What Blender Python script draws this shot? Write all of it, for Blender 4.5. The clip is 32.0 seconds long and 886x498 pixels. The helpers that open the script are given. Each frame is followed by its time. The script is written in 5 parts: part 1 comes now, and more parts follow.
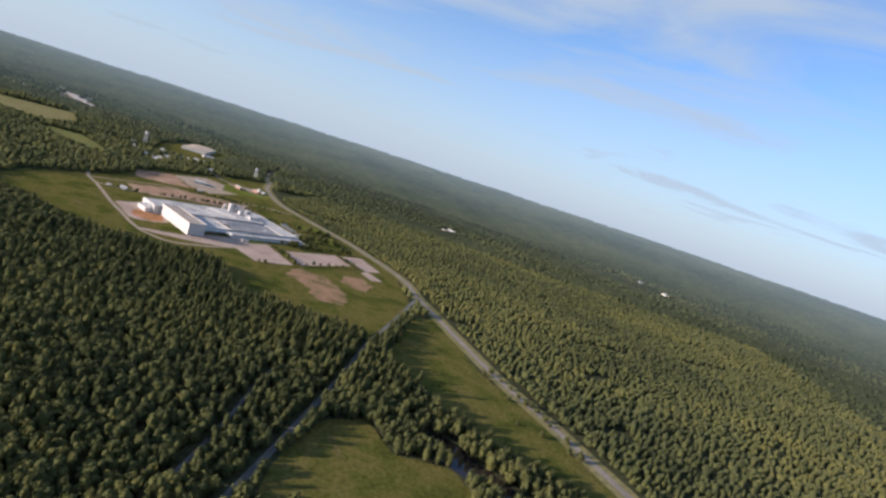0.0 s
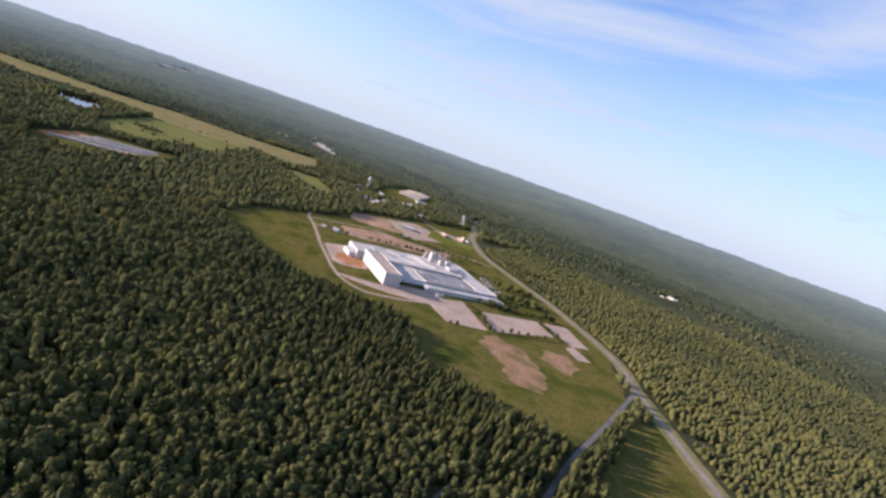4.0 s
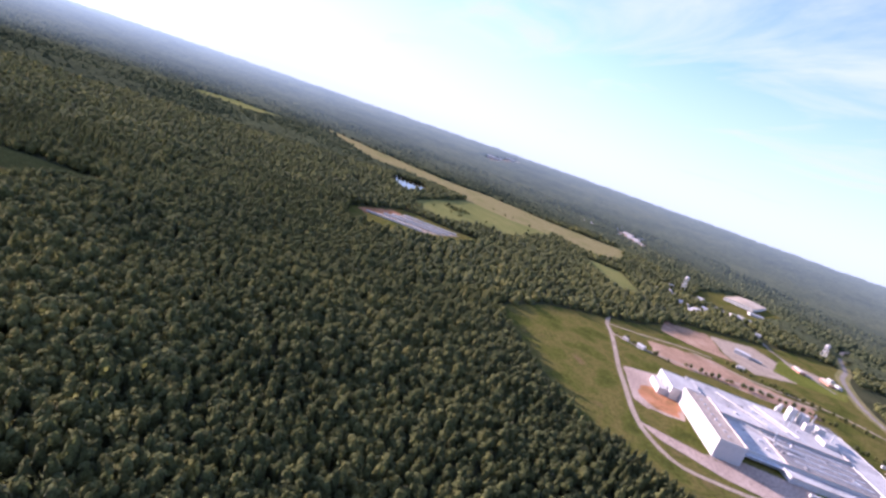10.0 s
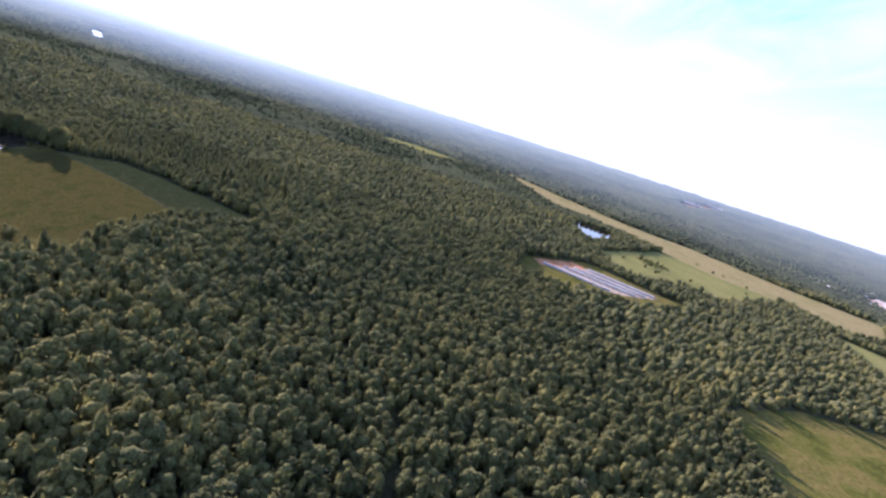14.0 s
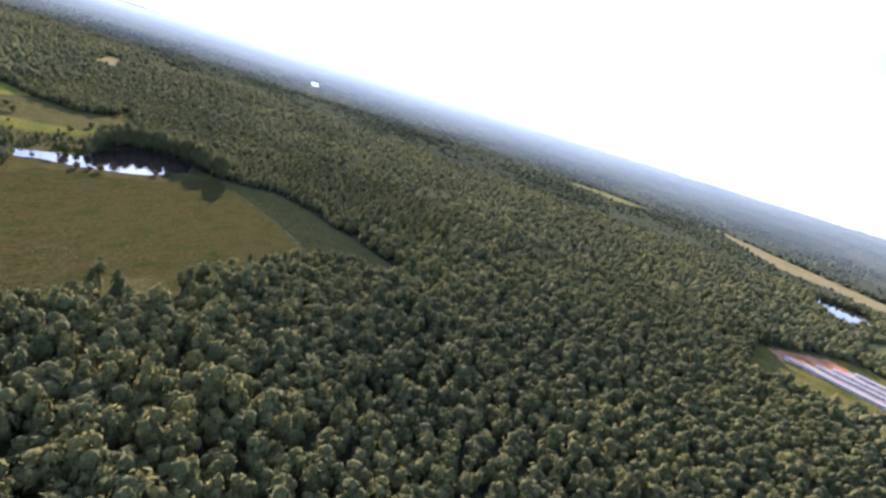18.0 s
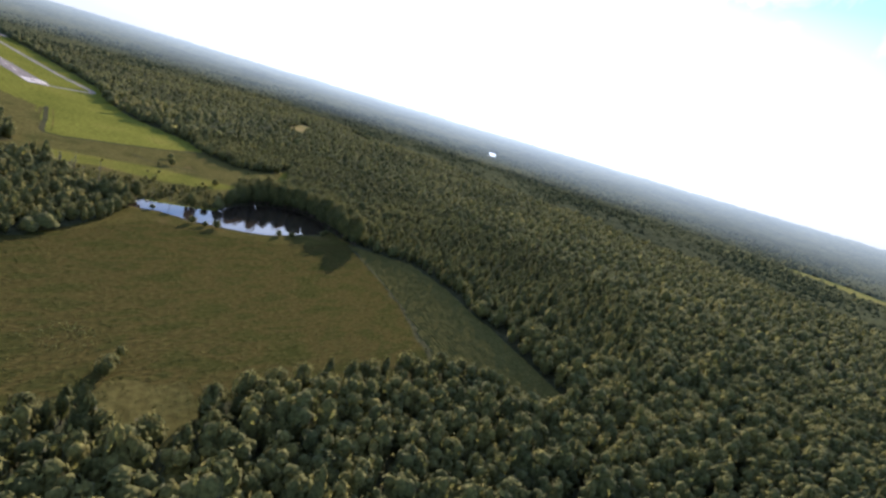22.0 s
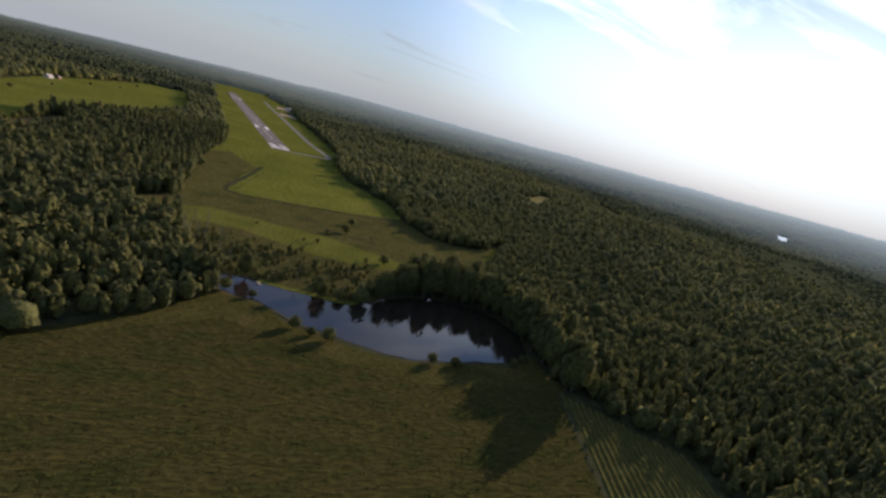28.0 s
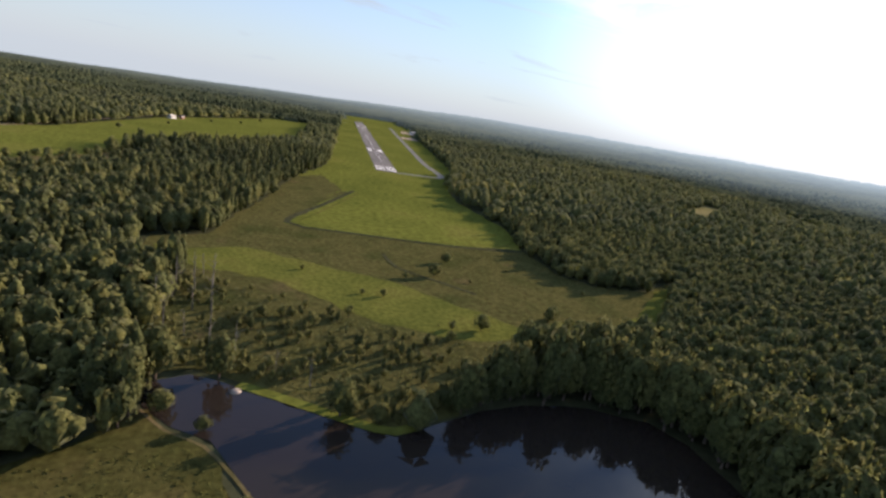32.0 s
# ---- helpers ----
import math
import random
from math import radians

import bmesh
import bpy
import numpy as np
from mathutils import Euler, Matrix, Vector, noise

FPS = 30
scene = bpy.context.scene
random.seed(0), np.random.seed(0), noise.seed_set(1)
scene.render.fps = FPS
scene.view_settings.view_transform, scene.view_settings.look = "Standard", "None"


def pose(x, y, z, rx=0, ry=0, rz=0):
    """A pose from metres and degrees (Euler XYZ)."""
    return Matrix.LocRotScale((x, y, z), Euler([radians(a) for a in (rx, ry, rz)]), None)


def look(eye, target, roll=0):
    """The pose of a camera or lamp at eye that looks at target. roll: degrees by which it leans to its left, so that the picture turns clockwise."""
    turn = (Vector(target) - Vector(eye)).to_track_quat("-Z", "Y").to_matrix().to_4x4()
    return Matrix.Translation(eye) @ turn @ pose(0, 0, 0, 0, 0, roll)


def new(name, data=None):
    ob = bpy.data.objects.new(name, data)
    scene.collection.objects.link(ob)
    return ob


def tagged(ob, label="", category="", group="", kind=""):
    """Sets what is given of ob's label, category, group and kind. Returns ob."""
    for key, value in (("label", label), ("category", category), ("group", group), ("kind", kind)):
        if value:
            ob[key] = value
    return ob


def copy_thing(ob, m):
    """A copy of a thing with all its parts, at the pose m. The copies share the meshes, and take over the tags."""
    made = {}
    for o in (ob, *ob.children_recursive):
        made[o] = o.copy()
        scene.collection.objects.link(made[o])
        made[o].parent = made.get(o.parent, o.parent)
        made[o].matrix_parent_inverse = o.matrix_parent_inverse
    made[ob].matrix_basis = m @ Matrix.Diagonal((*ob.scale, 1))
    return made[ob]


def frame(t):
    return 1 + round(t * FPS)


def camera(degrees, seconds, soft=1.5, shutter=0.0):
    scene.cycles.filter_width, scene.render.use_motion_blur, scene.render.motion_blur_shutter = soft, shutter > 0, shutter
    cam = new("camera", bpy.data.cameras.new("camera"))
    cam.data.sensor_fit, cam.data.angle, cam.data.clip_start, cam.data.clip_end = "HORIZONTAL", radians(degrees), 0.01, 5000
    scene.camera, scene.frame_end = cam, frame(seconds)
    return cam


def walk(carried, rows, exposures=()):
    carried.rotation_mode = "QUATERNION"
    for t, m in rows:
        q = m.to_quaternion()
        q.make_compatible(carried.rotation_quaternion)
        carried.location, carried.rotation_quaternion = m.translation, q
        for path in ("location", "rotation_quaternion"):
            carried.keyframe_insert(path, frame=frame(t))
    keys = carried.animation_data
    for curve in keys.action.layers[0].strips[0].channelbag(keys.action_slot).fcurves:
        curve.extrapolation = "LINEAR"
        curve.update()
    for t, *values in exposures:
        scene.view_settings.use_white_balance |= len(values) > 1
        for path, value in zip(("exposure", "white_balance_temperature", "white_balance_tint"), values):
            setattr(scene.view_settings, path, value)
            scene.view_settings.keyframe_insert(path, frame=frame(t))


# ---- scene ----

# ------------------------------------------------------------ camera and its way
cam = camera(79.96, 32.0, soft=2.7)
PATH = [
    (0.0, -966.2, -761.1, 226.0, 81.26, -17.96, -169.87),
    (0.5, -959.8, -778.3, 225.4, 80.93, -19.73, -167.46),
    (1.0, -953.4, -795.3, 224.8, 80.63, -20.44, -164.36),
    (1.5, -946.6, -812.3, 224.2, 79.99, -20.34, -160.50),
    (2.0, -939.5, -829.0, 223.5, 79.25, -20.56, -156.76),
    (2.5, -931.9, -845.5, 222.7, 79.14, -20.64, -154.18),
    (3.0, -923.8, -861.7, 221.8, 79.23, -20.33, -152.06),
    (3.5, -915.1, -877.5, 220.8, 79.20, -19.79, -149.47),
    (4.0, -905.8, -892.8, 219.7, 79.08, -19.45, -146.59),
    (4.5, -895.9, -907.8, 218.6, 78.94, -19.21, -143.59),
    (5.0, -885.3, -922.2, 217.4, 78.80, -19.05, -140.70),
    (5.5, -874.1, -936.1, 216.1, 78.64, -18.84, -138.01),
    (6.0, -862.4, -949.5, 214.9, 78.51, -18.56, -135.76),
    (6.5, -850.0, -962.3, 213.6, 78.20, -18.33, -132.86),
    (7.0, -837.1, -974.4, 212.4, 77.85, -18.41, -129.83),
    (7.5, -823.6, -985.9, 211.1, 77.59, -18.69, -127.02),
    (8.0, -809.6, -996.8, 209.8, 77.45, -19.50, -124.27),
    (8.5, -795.1, -1007.1, 208.5, 77.43, -20.02, -121.76),
    (9.0, -780.0, -1016.7, 207.0, 77.14, -19.99, -118.87),
    (9.5, -764.4, -1025.7, 205.3, 76.93, -19.74, -115.73),
    (10.0, -748.3, -1034.0, 203.5, 76.75, -19.55, -112.51),
    (10.5, -731.8, -1041.7, 201.6, 76.78, -19.33, -110.05),
    (11.0, -714.7, -1048.8, 199.4, 76.80, -18.59, -107.57),
    (11.5, -697.3, -1055.1, 197.2, 76.77, -17.79, -104.81),
    (12.0, -679.4, -1060.8, 194.8, 76.81, -17.26, -101.98),
    (12.5, -661.2, -1065.8, 192.3, 76.74, -17.00, -99.42),
    (13.0, -642.6, -1070.1, 189.7, 76.16, -17.34, -97.15),
    (13.5, -623.9, -1073.7, 187.1, 75.56, -17.65, -94.84),
    (14.0, -604.9, -1076.6, 184.4, 75.14, -17.74, -92.38),
    (14.5, -585.9, -1078.7, 181.6, 74.73, -17.50, -89.71),
    (15.0, -566.7, -1080.0, 178.9, 74.47, -17.15, -87.19),
    (15.5, -547.5, -1080.6, 176.0, 74.35, -16.79, -84.65),
    (16.0, -528.3, -1080.3, 173.2, 74.24, -16.71, -82.20),
    (16.5, -509.2, -1079.3, 170.3, 74.11, -16.80, -79.73),
    (17.0, -490.1, -1077.5, 167.4, 74.01, -16.96, -77.18),
    (17.5, -471.1, -1074.9, 164.5, 73.91, -17.21, -74.62),
    (18.0, -452.2, -1071.5, 161.6, 73.84, -17.41, -71.95),
    (18.5, -433.5, -1067.4, 158.7, 73.94, -17.85, -69.43),
    (19.0, -414.9, -1062.6, 155.8, 74.01, -18.18, -66.96),
    (19.5, -396.5, -1057.1, 152.9, 74.15, -18.10, -64.48),
    (20.0, -378.4, -1050.8, 150.1, 74.30, -17.78, -61.84),
    (20.5, -360.5, -1043.9, 147.3, 74.56, -17.85, -59.23),
    (21.0, -342.8, -1036.3, 144.5, 75.18, -17.95, -57.17),
    (21.5, -325.5, -1028.0, 141.8, 75.41, -17.29, -54.95),
    (22.0, -308.5, -1019.1, 139.2, 75.67, -16.81, -52.33),
    (22.5, -292.0, -1009.6, 136.7, 75.89, -16.65, -49.64),
    (23.0, -275.9, -999.5, 134.3, 76.31, -16.86, -47.23),
    (23.5, -260.3, -988.7, 132.0, 76.69, -17.23, -45.21),
    (24.0, -245.1, -977.4, 129.8, 76.92, -17.56, -43.16),
    (24.5, -230.5, -965.5, 127.7, 77.03, -17.93, -40.80),
    (25.0, -216.3, -952.9, 125.5, 76.96, -18.23, -38.14),
    (25.5, -202.7, -939.8, 123.4, 76.97, -18.38, -35.46),
    (26.0, -189.6, -926.1, 121.3, 76.97, -18.06, -33.08),
    (26.5, -177.0, -911.8, 119.2, 76.90, -17.39, -30.83),
    (27.0, -165.0, -897.0, 117.1, 76.76, -16.60, -28.75),
    (27.5, -153.5, -881.7, 114.9, 76.50, -15.83, -26.75),
    (28.0, -142.5, -866.0, 112.7, 76.16, -15.24, -24.77),
    (28.5, -132.2, -850.0, 110.4, 76.05, -14.68, -22.42),
    (29.0, -122.4, -833.6, 108.1, 76.11, -13.81, -20.09),
    (29.5, -113.1, -817.0, 105.7, 76.08, -12.89, -18.53),
    (30.0, -104.4, -800.2, 103.3, 76.07, -12.06, -17.31),
    (30.5, -96.1, -783.3, 100.8, 75.77, -11.91, -15.26),
    (31.0, -88.2, -766.4, 98.3, 75.52, -11.47, -12.90),
    (31.5, -80.5, -749.4, 95.8, 75.41, -10.43, -11.50),
    (32.0, -73.0, -732.3, 93.2, 75.30, -9.73, -10.58),
]

walk(cam, [(r[0], pose(*r[1:])) for r in PATH],
     exposures=[(0.0, 0.88, 5700, 17), (3.0, 1.12, 5800, 23), (6.0, 1.27, 5800, 31), (9.0, 1.53, 5450, 39), (13.0, 1.9, 5400, 39), (18.0, 2.15, 5450, 36), (21.0, 1.75, 5750, 28), (23.0, 1.4, 6000, 21), (25.0, 0.95, 6150, 20), (28.0, 0.45, 6300, 21), (30.0, 0.6, 6300, 21), (32.0, 1.05, 6250, 20)])

# ------------------------------------------------------------ sky and sun
SUN_AZ, SUN_EL = 56.3, 15.6          # clockwise from the runway's direction, above the horizon


def sky_world():
    w = bpy.data.worlds.new("sky")
    scene.world = w
    w.use_nodes = True
    nt = w.node_tree
    nt.nodes.clear()
    out = nt.nodes.new("ShaderNodeOutputWorld")
    bg = nt.nodes.new("ShaderNodeBackground")
    sky = nt.nodes.new("ShaderNodeTexSky")
    sky.sky_type = 'NISHITA'
    sky.sun_disc = False
    sky.sun_elevation, sky.sun_rotation = radians(SUN_EL), radians(SUN_AZ)
    sky.altitude, sky.air_density, sky.dust_density, sky.ozone_density = 200, 1.0, 0.12, 3.0
    tc = nt.nodes.new("ShaderNodeTexCoord")
    sep = nt.nodes.new("ShaderNodeSeparateXYZ")
    nt.links.new(tc.outputs["Generated"], sep.inputs[0])
    # flat cloud deck: direction divided by height above the horizon
    hz = nt.nodes.new("ShaderNodeMath"); hz.operation = 'ADD'; hz.inputs[1].default_value = 0.12
    nt.links.new(sep.outputs["Z"], hz.inputs[0])
    mx = nt.nodes.new("ShaderNodeMath"); mx.operation = 'MAXIMUM'; mx.inputs[1].default_value = 0.05
    nt.links.new(hz.outputs[0], mx.inputs[0])
    inv = nt.nodes.new("ShaderNodeMath"); inv.operation = 'DIVIDE'; inv.inputs[0].default_value = 1.0
    nt.links.new(mx.outputs[0], inv.inputs[1])
    vs = nt.nodes.new("ShaderNodeVectorMath"); vs.operation = 'SCALE'
    nt.links.new(tc.outputs["Generated"], vs.inputs[0])
    nt.links.new(inv.outputs[0], vs.inputs["Scale"])
    mp = nt.nodes.new("ShaderNodeMapping")
    mp.inputs["Rotation"].default_value = (0, 0, radians(35))
    mp.inputs["Scale"].default_value = (0.55, 1.35, 0.0)
    nt.links.new(vs.outputs[0], mp.inputs[0])
    n1 = nt.nodes.new("ShaderNodeTexNoise")
    n1.inputs["Scale"].default_value, n1.inputs["Detail"].default_value = 1.15, 9.0
    n1.inputs["Roughness"].default_value, n1.inputs["Distortion"].default_value = 0.58, 0.7
    nt.links.new(mp.outputs[0], n1.inputs["Vector"])
    cr = nt.nodes.new("ShaderNodeValToRGB")
    cr.color_ramp.elements[0].position, cr.color_ramp.elements[1].position = 0.41, 0.66
    nt.links.new(n1.outputs["Fac"], cr.inputs[0])
    # thin milky veil that thickens near the horizon
    veil = nt.nodes.new("ShaderNodeMapRange")
    veil.inputs["From Min"].default_value, veil.inputs["From Max"].default_value = 0.0, 0.30
    veil.inputs["To Min"].default_value, veil.inputs["To Max"].default_value = 0.95, 0.0
    nt.links.new(sep.outputs["Z"], veil.inputs["Value"])
    cf = nt.nodes.new("ShaderNodeMath"); cf.operation = 'MULTIPLY'; cf.inputs[1].default_value = 0.9
    nt.links.new(cr.outputs[0], cf.inputs[0])
    cm = nt.nodes.new("ShaderNodeMath"); cm.operation = 'MAXIMUM'
    nt.links.new(cf.outputs[0], cm.inputs[0])
    nt.links.new(veil.outputs[0], cm.inputs[1])
    # clouds and veil scatter the sun forward: brighter towards it
    sd = Vector((math.sin(radians(SUN_AZ)) * math.cos(radians(SUN_EL)), math.cos(radians(SUN_AZ)) * math.cos(radians(SUN_EL)), math.sin(radians(SUN_EL))))
    dot = nt.nodes.new("ShaderNodeVectorMath"); dot.operation = 'DOT_PRODUCT'
    nt.links.new(tc.outputs["Generated"], dot.inputs[0])
    dot.inputs[1].default_value = sd
    gl = nt.nodes.new("ShaderNodeMapRange")
    gl.interpolation_type = 'SMOOTHERSTEP'
    gl.inputs["From Min"].default_value, gl.inputs["From Max"].default_value = 0.74, 1.0
    gl.inputs["To Min"].default_value, gl.inputs["To Max"].default_value = 0.0, 9.0
    nt.links.new(dot.outputs["Value"], gl.inputs["Value"])
    cc = nt.nodes.new("ShaderNodeVectorMath"); cc.operation = 'SCALE'
    cc.inputs[0].default_value = (0.87, 0.99, 1.03)
    low = nt.nodes.new("ShaderNodeMapRange")
    low.inputs["From Min"].default_value, low.inputs["From Max"].default_value = 0.0, 0.2
    low.inputs["To Min"].default_value, low.inputs["To Max"].default_value = 0.12, 1.0
    nt.links.new(sep.outputs["Z"], low.inputs["Value"])
    gm = nt.nodes.new("ShaderNodeMath"); gm.operation = 'MULTIPLY'
    nt.links.new(gl.outputs[0], gm.inputs[0])
    nt.links.new(low.outputs[0], gm.inputs[1])
    ga = nt.nodes.new("ShaderNodeMath"); ga.operation = 'ADD'; ga.inputs[1].default_value = 3.1
    nt.links.new(gm.outputs[0], ga.inputs[0])
    nt.links.new(ga.outputs[0], cc.inputs["Scale"])
    mix = nt.nodes.new("ShaderNodeMix"); mix.data_type = 'RGBA'
    nt.links.new(cm.outputs[0], mix.inputs["Factor"])
    nt.links.new(sky.outputs[0], mix.inputs[6])
    nt.links.new(cc.outputs[0], mix.inputs[7])
    nt.links.new(mix.outputs[2], bg.inputs["Color"])
    bg.inputs["Strength"].default_value = 0.105
    nt.links.new(bg.outputs[0], out.inputs[0])


sky_world()
sun_data = bpy.data.lights.new("sun", 'SUN')
sun_data.energy, sun_data.angle, sun_data.color = 5.0, radians(0.6), (1.0, 0.81, 0.60)
sun = new("sun", sun_data)
sun.matrix_basis = look((math.sin(radians(SUN_AZ)) * 900, math.cos(radians(SUN_AZ)) * 900, math.tan(radians(SUN_EL)) * 900 + 50), (0, 0, 50))

# ------------------------------------------------------------ materials


def material(name, colours, scale=1.0, fine=6.0, rough=0.85, bump=0.0, bump_dist=0.3, metal=0.0, spec=0.12, attr="", stretch=(1, 1, 1), rot=0.0, hold=0.0):
    """Two-scale mottled surface: colours = list of (position, rgb) along the coarse noise; fine noise mottles value; attr adds a per-tree tint."""
    m = bpy.data.materials.new(name)
    m.use_nodes = True
    nt = m.node_tree
    b = nt.nodes["Principled BSDF"]
    b.inputs["Roughness"].default_value, b.inputs["Metallic"].default_value = rough, metal
    b.inputs["Specular IOR Level"].default_value = spec
    tc = nt.nodes.new("ShaderNodeTexCoord")
    mp = nt.nodes.new("ShaderNodeMapping")
    mp.inputs["Scale"].default_value = stretch
    mp.inputs["Rotation"].default_value = (0, 0, radians(rot))
    nt.links.new(tc.outputs["Object"], mp.inputs[0])
    n1 = nt.nodes.new("ShaderNodeTexNoise")
    n1.inputs["Scale"].default_value, n1.inputs["Detail"].default_value = scale, 5.0
    nt.links.new(mp.outputs[0], n1.inputs["Vector"])
    n2 = nt.nodes.new("ShaderNodeTexNoise")
    n2.inputs["Scale"].default_value, n2.inputs["Detail"].default_value = scale * fine, 4.0
    nt.links.new(mp.outputs[0], n2.inputs["Vector"])
    fac = n1.outputs["Fac"]
    if attr:
        at = nt.nodes.new("ShaderNodeAttribute")
        at.attribute_name = attr
        ad = nt.nodes.new("ShaderNodeMath"); ad.operation = 'MULTIPLY_ADD'
        ad.inputs[1].default_value = 0.45
        nt.links.new(n1.outputs["Fac"], ad.inputs[0])
        sc = nt.nodes.new("ShaderNodeMath"); sc.operation = 'MULTIPLY'; sc.inputs[1].default_value = 0.6
        nt.links.new(at.outputs["Fac"], sc.inputs[0])
        nt.links.new(sc.outputs[0], ad.inputs[2])
        fac = ad.outputs[0]
    cr = nt.nodes.new("ShaderNodeValToRGB")
    while len(cr.color_ramp.elements) < len(colours):
        cr.color_ramp.elements.new(0.5)
    for e, (p, c) in zip(cr.color_ramp.elements, colours):
        e.position, e.color = p, (*c, 1)
    nt.links.new(fac, cr.inputs[0])
    mr = nt.nodes.new("ShaderNodeMapRange")
    mr.inputs["From Min"].default_value, mr.inputs["From Max"].default_value = 0.3, 0.7
    mr.inputs["To Min"].default_value, mr.inputs["To Max"].default_value = 0.68 + hold, 1.3 - hold
    nt.links.new(n2.outputs["Fac"], mr.inputs["Value"])
    hs = nt.nodes.new("ShaderNodeVectorMath"); hs.operation = 'SCALE'
    nt.links.new(cr.outputs[0], hs.inputs[0])
    nt.links.new(mr.outputs[0], hs.inputs["Scale"])
    nt.links.new(hs.outputs[0], b.inputs["Base Color"])
    if bump:
        bp = nt.nodes.new("ShaderNodeBump")
        bp.inputs["Strength"].default_value, bp.inputs["Distance"].default_value = bump, bump_dist
        nt.links.new(n2.outputs["Fac"], bp.inputs["Height"])
        nt.links.new(bp.outputs[0], b.inputs["Normal"])
    return m


G1, G2, G3 = (0.052, 0.061, 0.025), (0.100, 0.108, 0.039), (0.158, 0.150, 0.047)
def leafy(m, share, sheen=0.06):
    """Lets part of the light through, as thin leaves do."""
    nt = m.node_tree
    b, out = nt.nodes["Principled BSDF"], nt.nodes["Material Output"]
    tr = nt.nodes.new("ShaderNodeBsdfTranslucent")
    src = b.inputs["Base Color"].links[0].from_socket
    warm = nt.nodes.new("ShaderNodeVectorMath"); warm.operation = 'MULTIPLY'
    warm.inputs[1].default_value = (1.4, 1.45, 1.2)
    nt.links.new(src, warm.inputs[0])
    nt.links.new(warm.outputs[0], tr.inputs["Color"])
    mix = nt.nodes.new("ShaderNodeMixShader")
    mix.inputs[0].default_value = share
    nt.links.new(b.outputs[0], mix.inputs[1])
    nt.links.new(tr.outputs[0], mix.inputs[2])
    # leaf clumps lie along the crown's rounded surface
    at = nt.nodes.new("ShaderNodeAttribute")
    at.attribute_name = "outward"
    vt = nt.nodes.new("ShaderNodeVectorTransform")
    vt.vector_type, vt.convert_from, vt.convert_to = 'VECTOR', 'OBJECT', 'WORLD'
    nt.links.new(at.outputs["Vector"], vt.inputs[0])
    ge = nt.nodes.new("ShaderNodeNewGeometry")
    ma = nt.nodes.new("ShaderNodeVectorMath"); ma.operation = 'MULTIPLY_ADD'
    ma.inputs[1].default_value = (0.3, 0.3, 0.3)
    nt.links.new(ge.outputs["Normal"], ma.inputs[0])
    nt.links.new(vt.outputs[0], ma.inputs[2])
    # twigs and leaf sprays roughen it
    tx = nt.nodes.new("ShaderNodeTexCoord")
    tw = nt.nodes.new("ShaderNodeTexNoise")
    tw.inputs["Scale"].default_value, tw.inputs["Detail"].default_value = 0.9, 4.0
    nt.links.new(tx.outputs["Object"], tw.inputs["Vector"])
    ts = nt.nodes.new("ShaderNodeVectorMath"); ts.operation = 'MULTIPLY_ADD'
    ts.inputs[1].default_value, ts.inputs[2].default_value = (2.0, 2.0, 2.0), (-1.0, -1.0, -1.0)
    nt.links.new(tw.outputs["Color"], ts.inputs[0])
    tu = nt.nodes.new("ShaderNodeVectorMath"); tu.operation = 'ADD'
    nt.links.new(ma.outputs[0], tu.inputs[0])
    nt.links.new(ts.outputs[0], tu.inputs[1])
    nn = nt.nodes.new("ShaderNodeVectorMath"); nn.operation = 'NORMALIZE'
    nt.links.new(tu.outputs[0], nn.inputs[0])
    if not b.inputs["Normal"].links:
        nt.links.new(nn.outputs[0], b.inputs["Normal"])
        nt.links.new(nn.outputs[0], tr.inputs["Normal"])
    b.inputs["Sheen Weight"].default_value, b.inputs["Sheen Roughness"].default_value = sheen, 0.5
    b.inputs["Sheen Tint"].default_value = (0.8, 0.85, 0.75, 1)
    nt.links.new(mix.outputs[0], out.inputs["Surface"])
    return m


M_LEAF = material("foliage", [(0.15, G1), (0.5, G2), (0.85, G3)], 0.02, 38, 0.9, attr="tint", spec=0.0, hold=-0.14)
leafy(M_LEAF, 0.36, 0.1)
M_BARK = material("bark", [(0.3, (0.07, 0.05, 0.035)), (0.7, (0.16, 0.12, 0.09))], 0.8, 6, 0.95)
M_SNAG = material("bare_dead_wood", [(0.3, (0.13, 0.115, 0.095)), (0.7, (0.22, 0.2, 0.17))], 0.8, 6, 0.95)
M_CANOPY = material("far_canopy", [(0.2, (0.046, 0.058, 0.031)), (0.5, (0.076, 0.090, 0.043)), (0.85, (0.112, 0.120, 0.055))], 0.006, 16, 0.8, bump=0.9, bump_dist=3.0, attr="tint", spec=0.0)
leafy(M_CANOPY, 0.4, 0.02)
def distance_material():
    """Far woods with aerial haze put in as blue-grey emission, brighter towards the sun."""
    m = material("haze_glow_woods", [(0.2, (0.046, 0.058, 0.031)), (0.5, (0.076, 0.090, 0.043)), (0.85, (0.112, 0.120, 0.055))], 0.006, 16, 0.8, bump=0.9, bump_dist=3.0, attr="tint", spec=0.0)
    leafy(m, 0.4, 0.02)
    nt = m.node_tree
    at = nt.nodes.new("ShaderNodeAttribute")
    at.attribute_name = "haze_glow"
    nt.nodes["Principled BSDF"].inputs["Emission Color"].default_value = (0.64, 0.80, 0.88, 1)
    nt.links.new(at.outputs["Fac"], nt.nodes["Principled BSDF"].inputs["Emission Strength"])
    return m


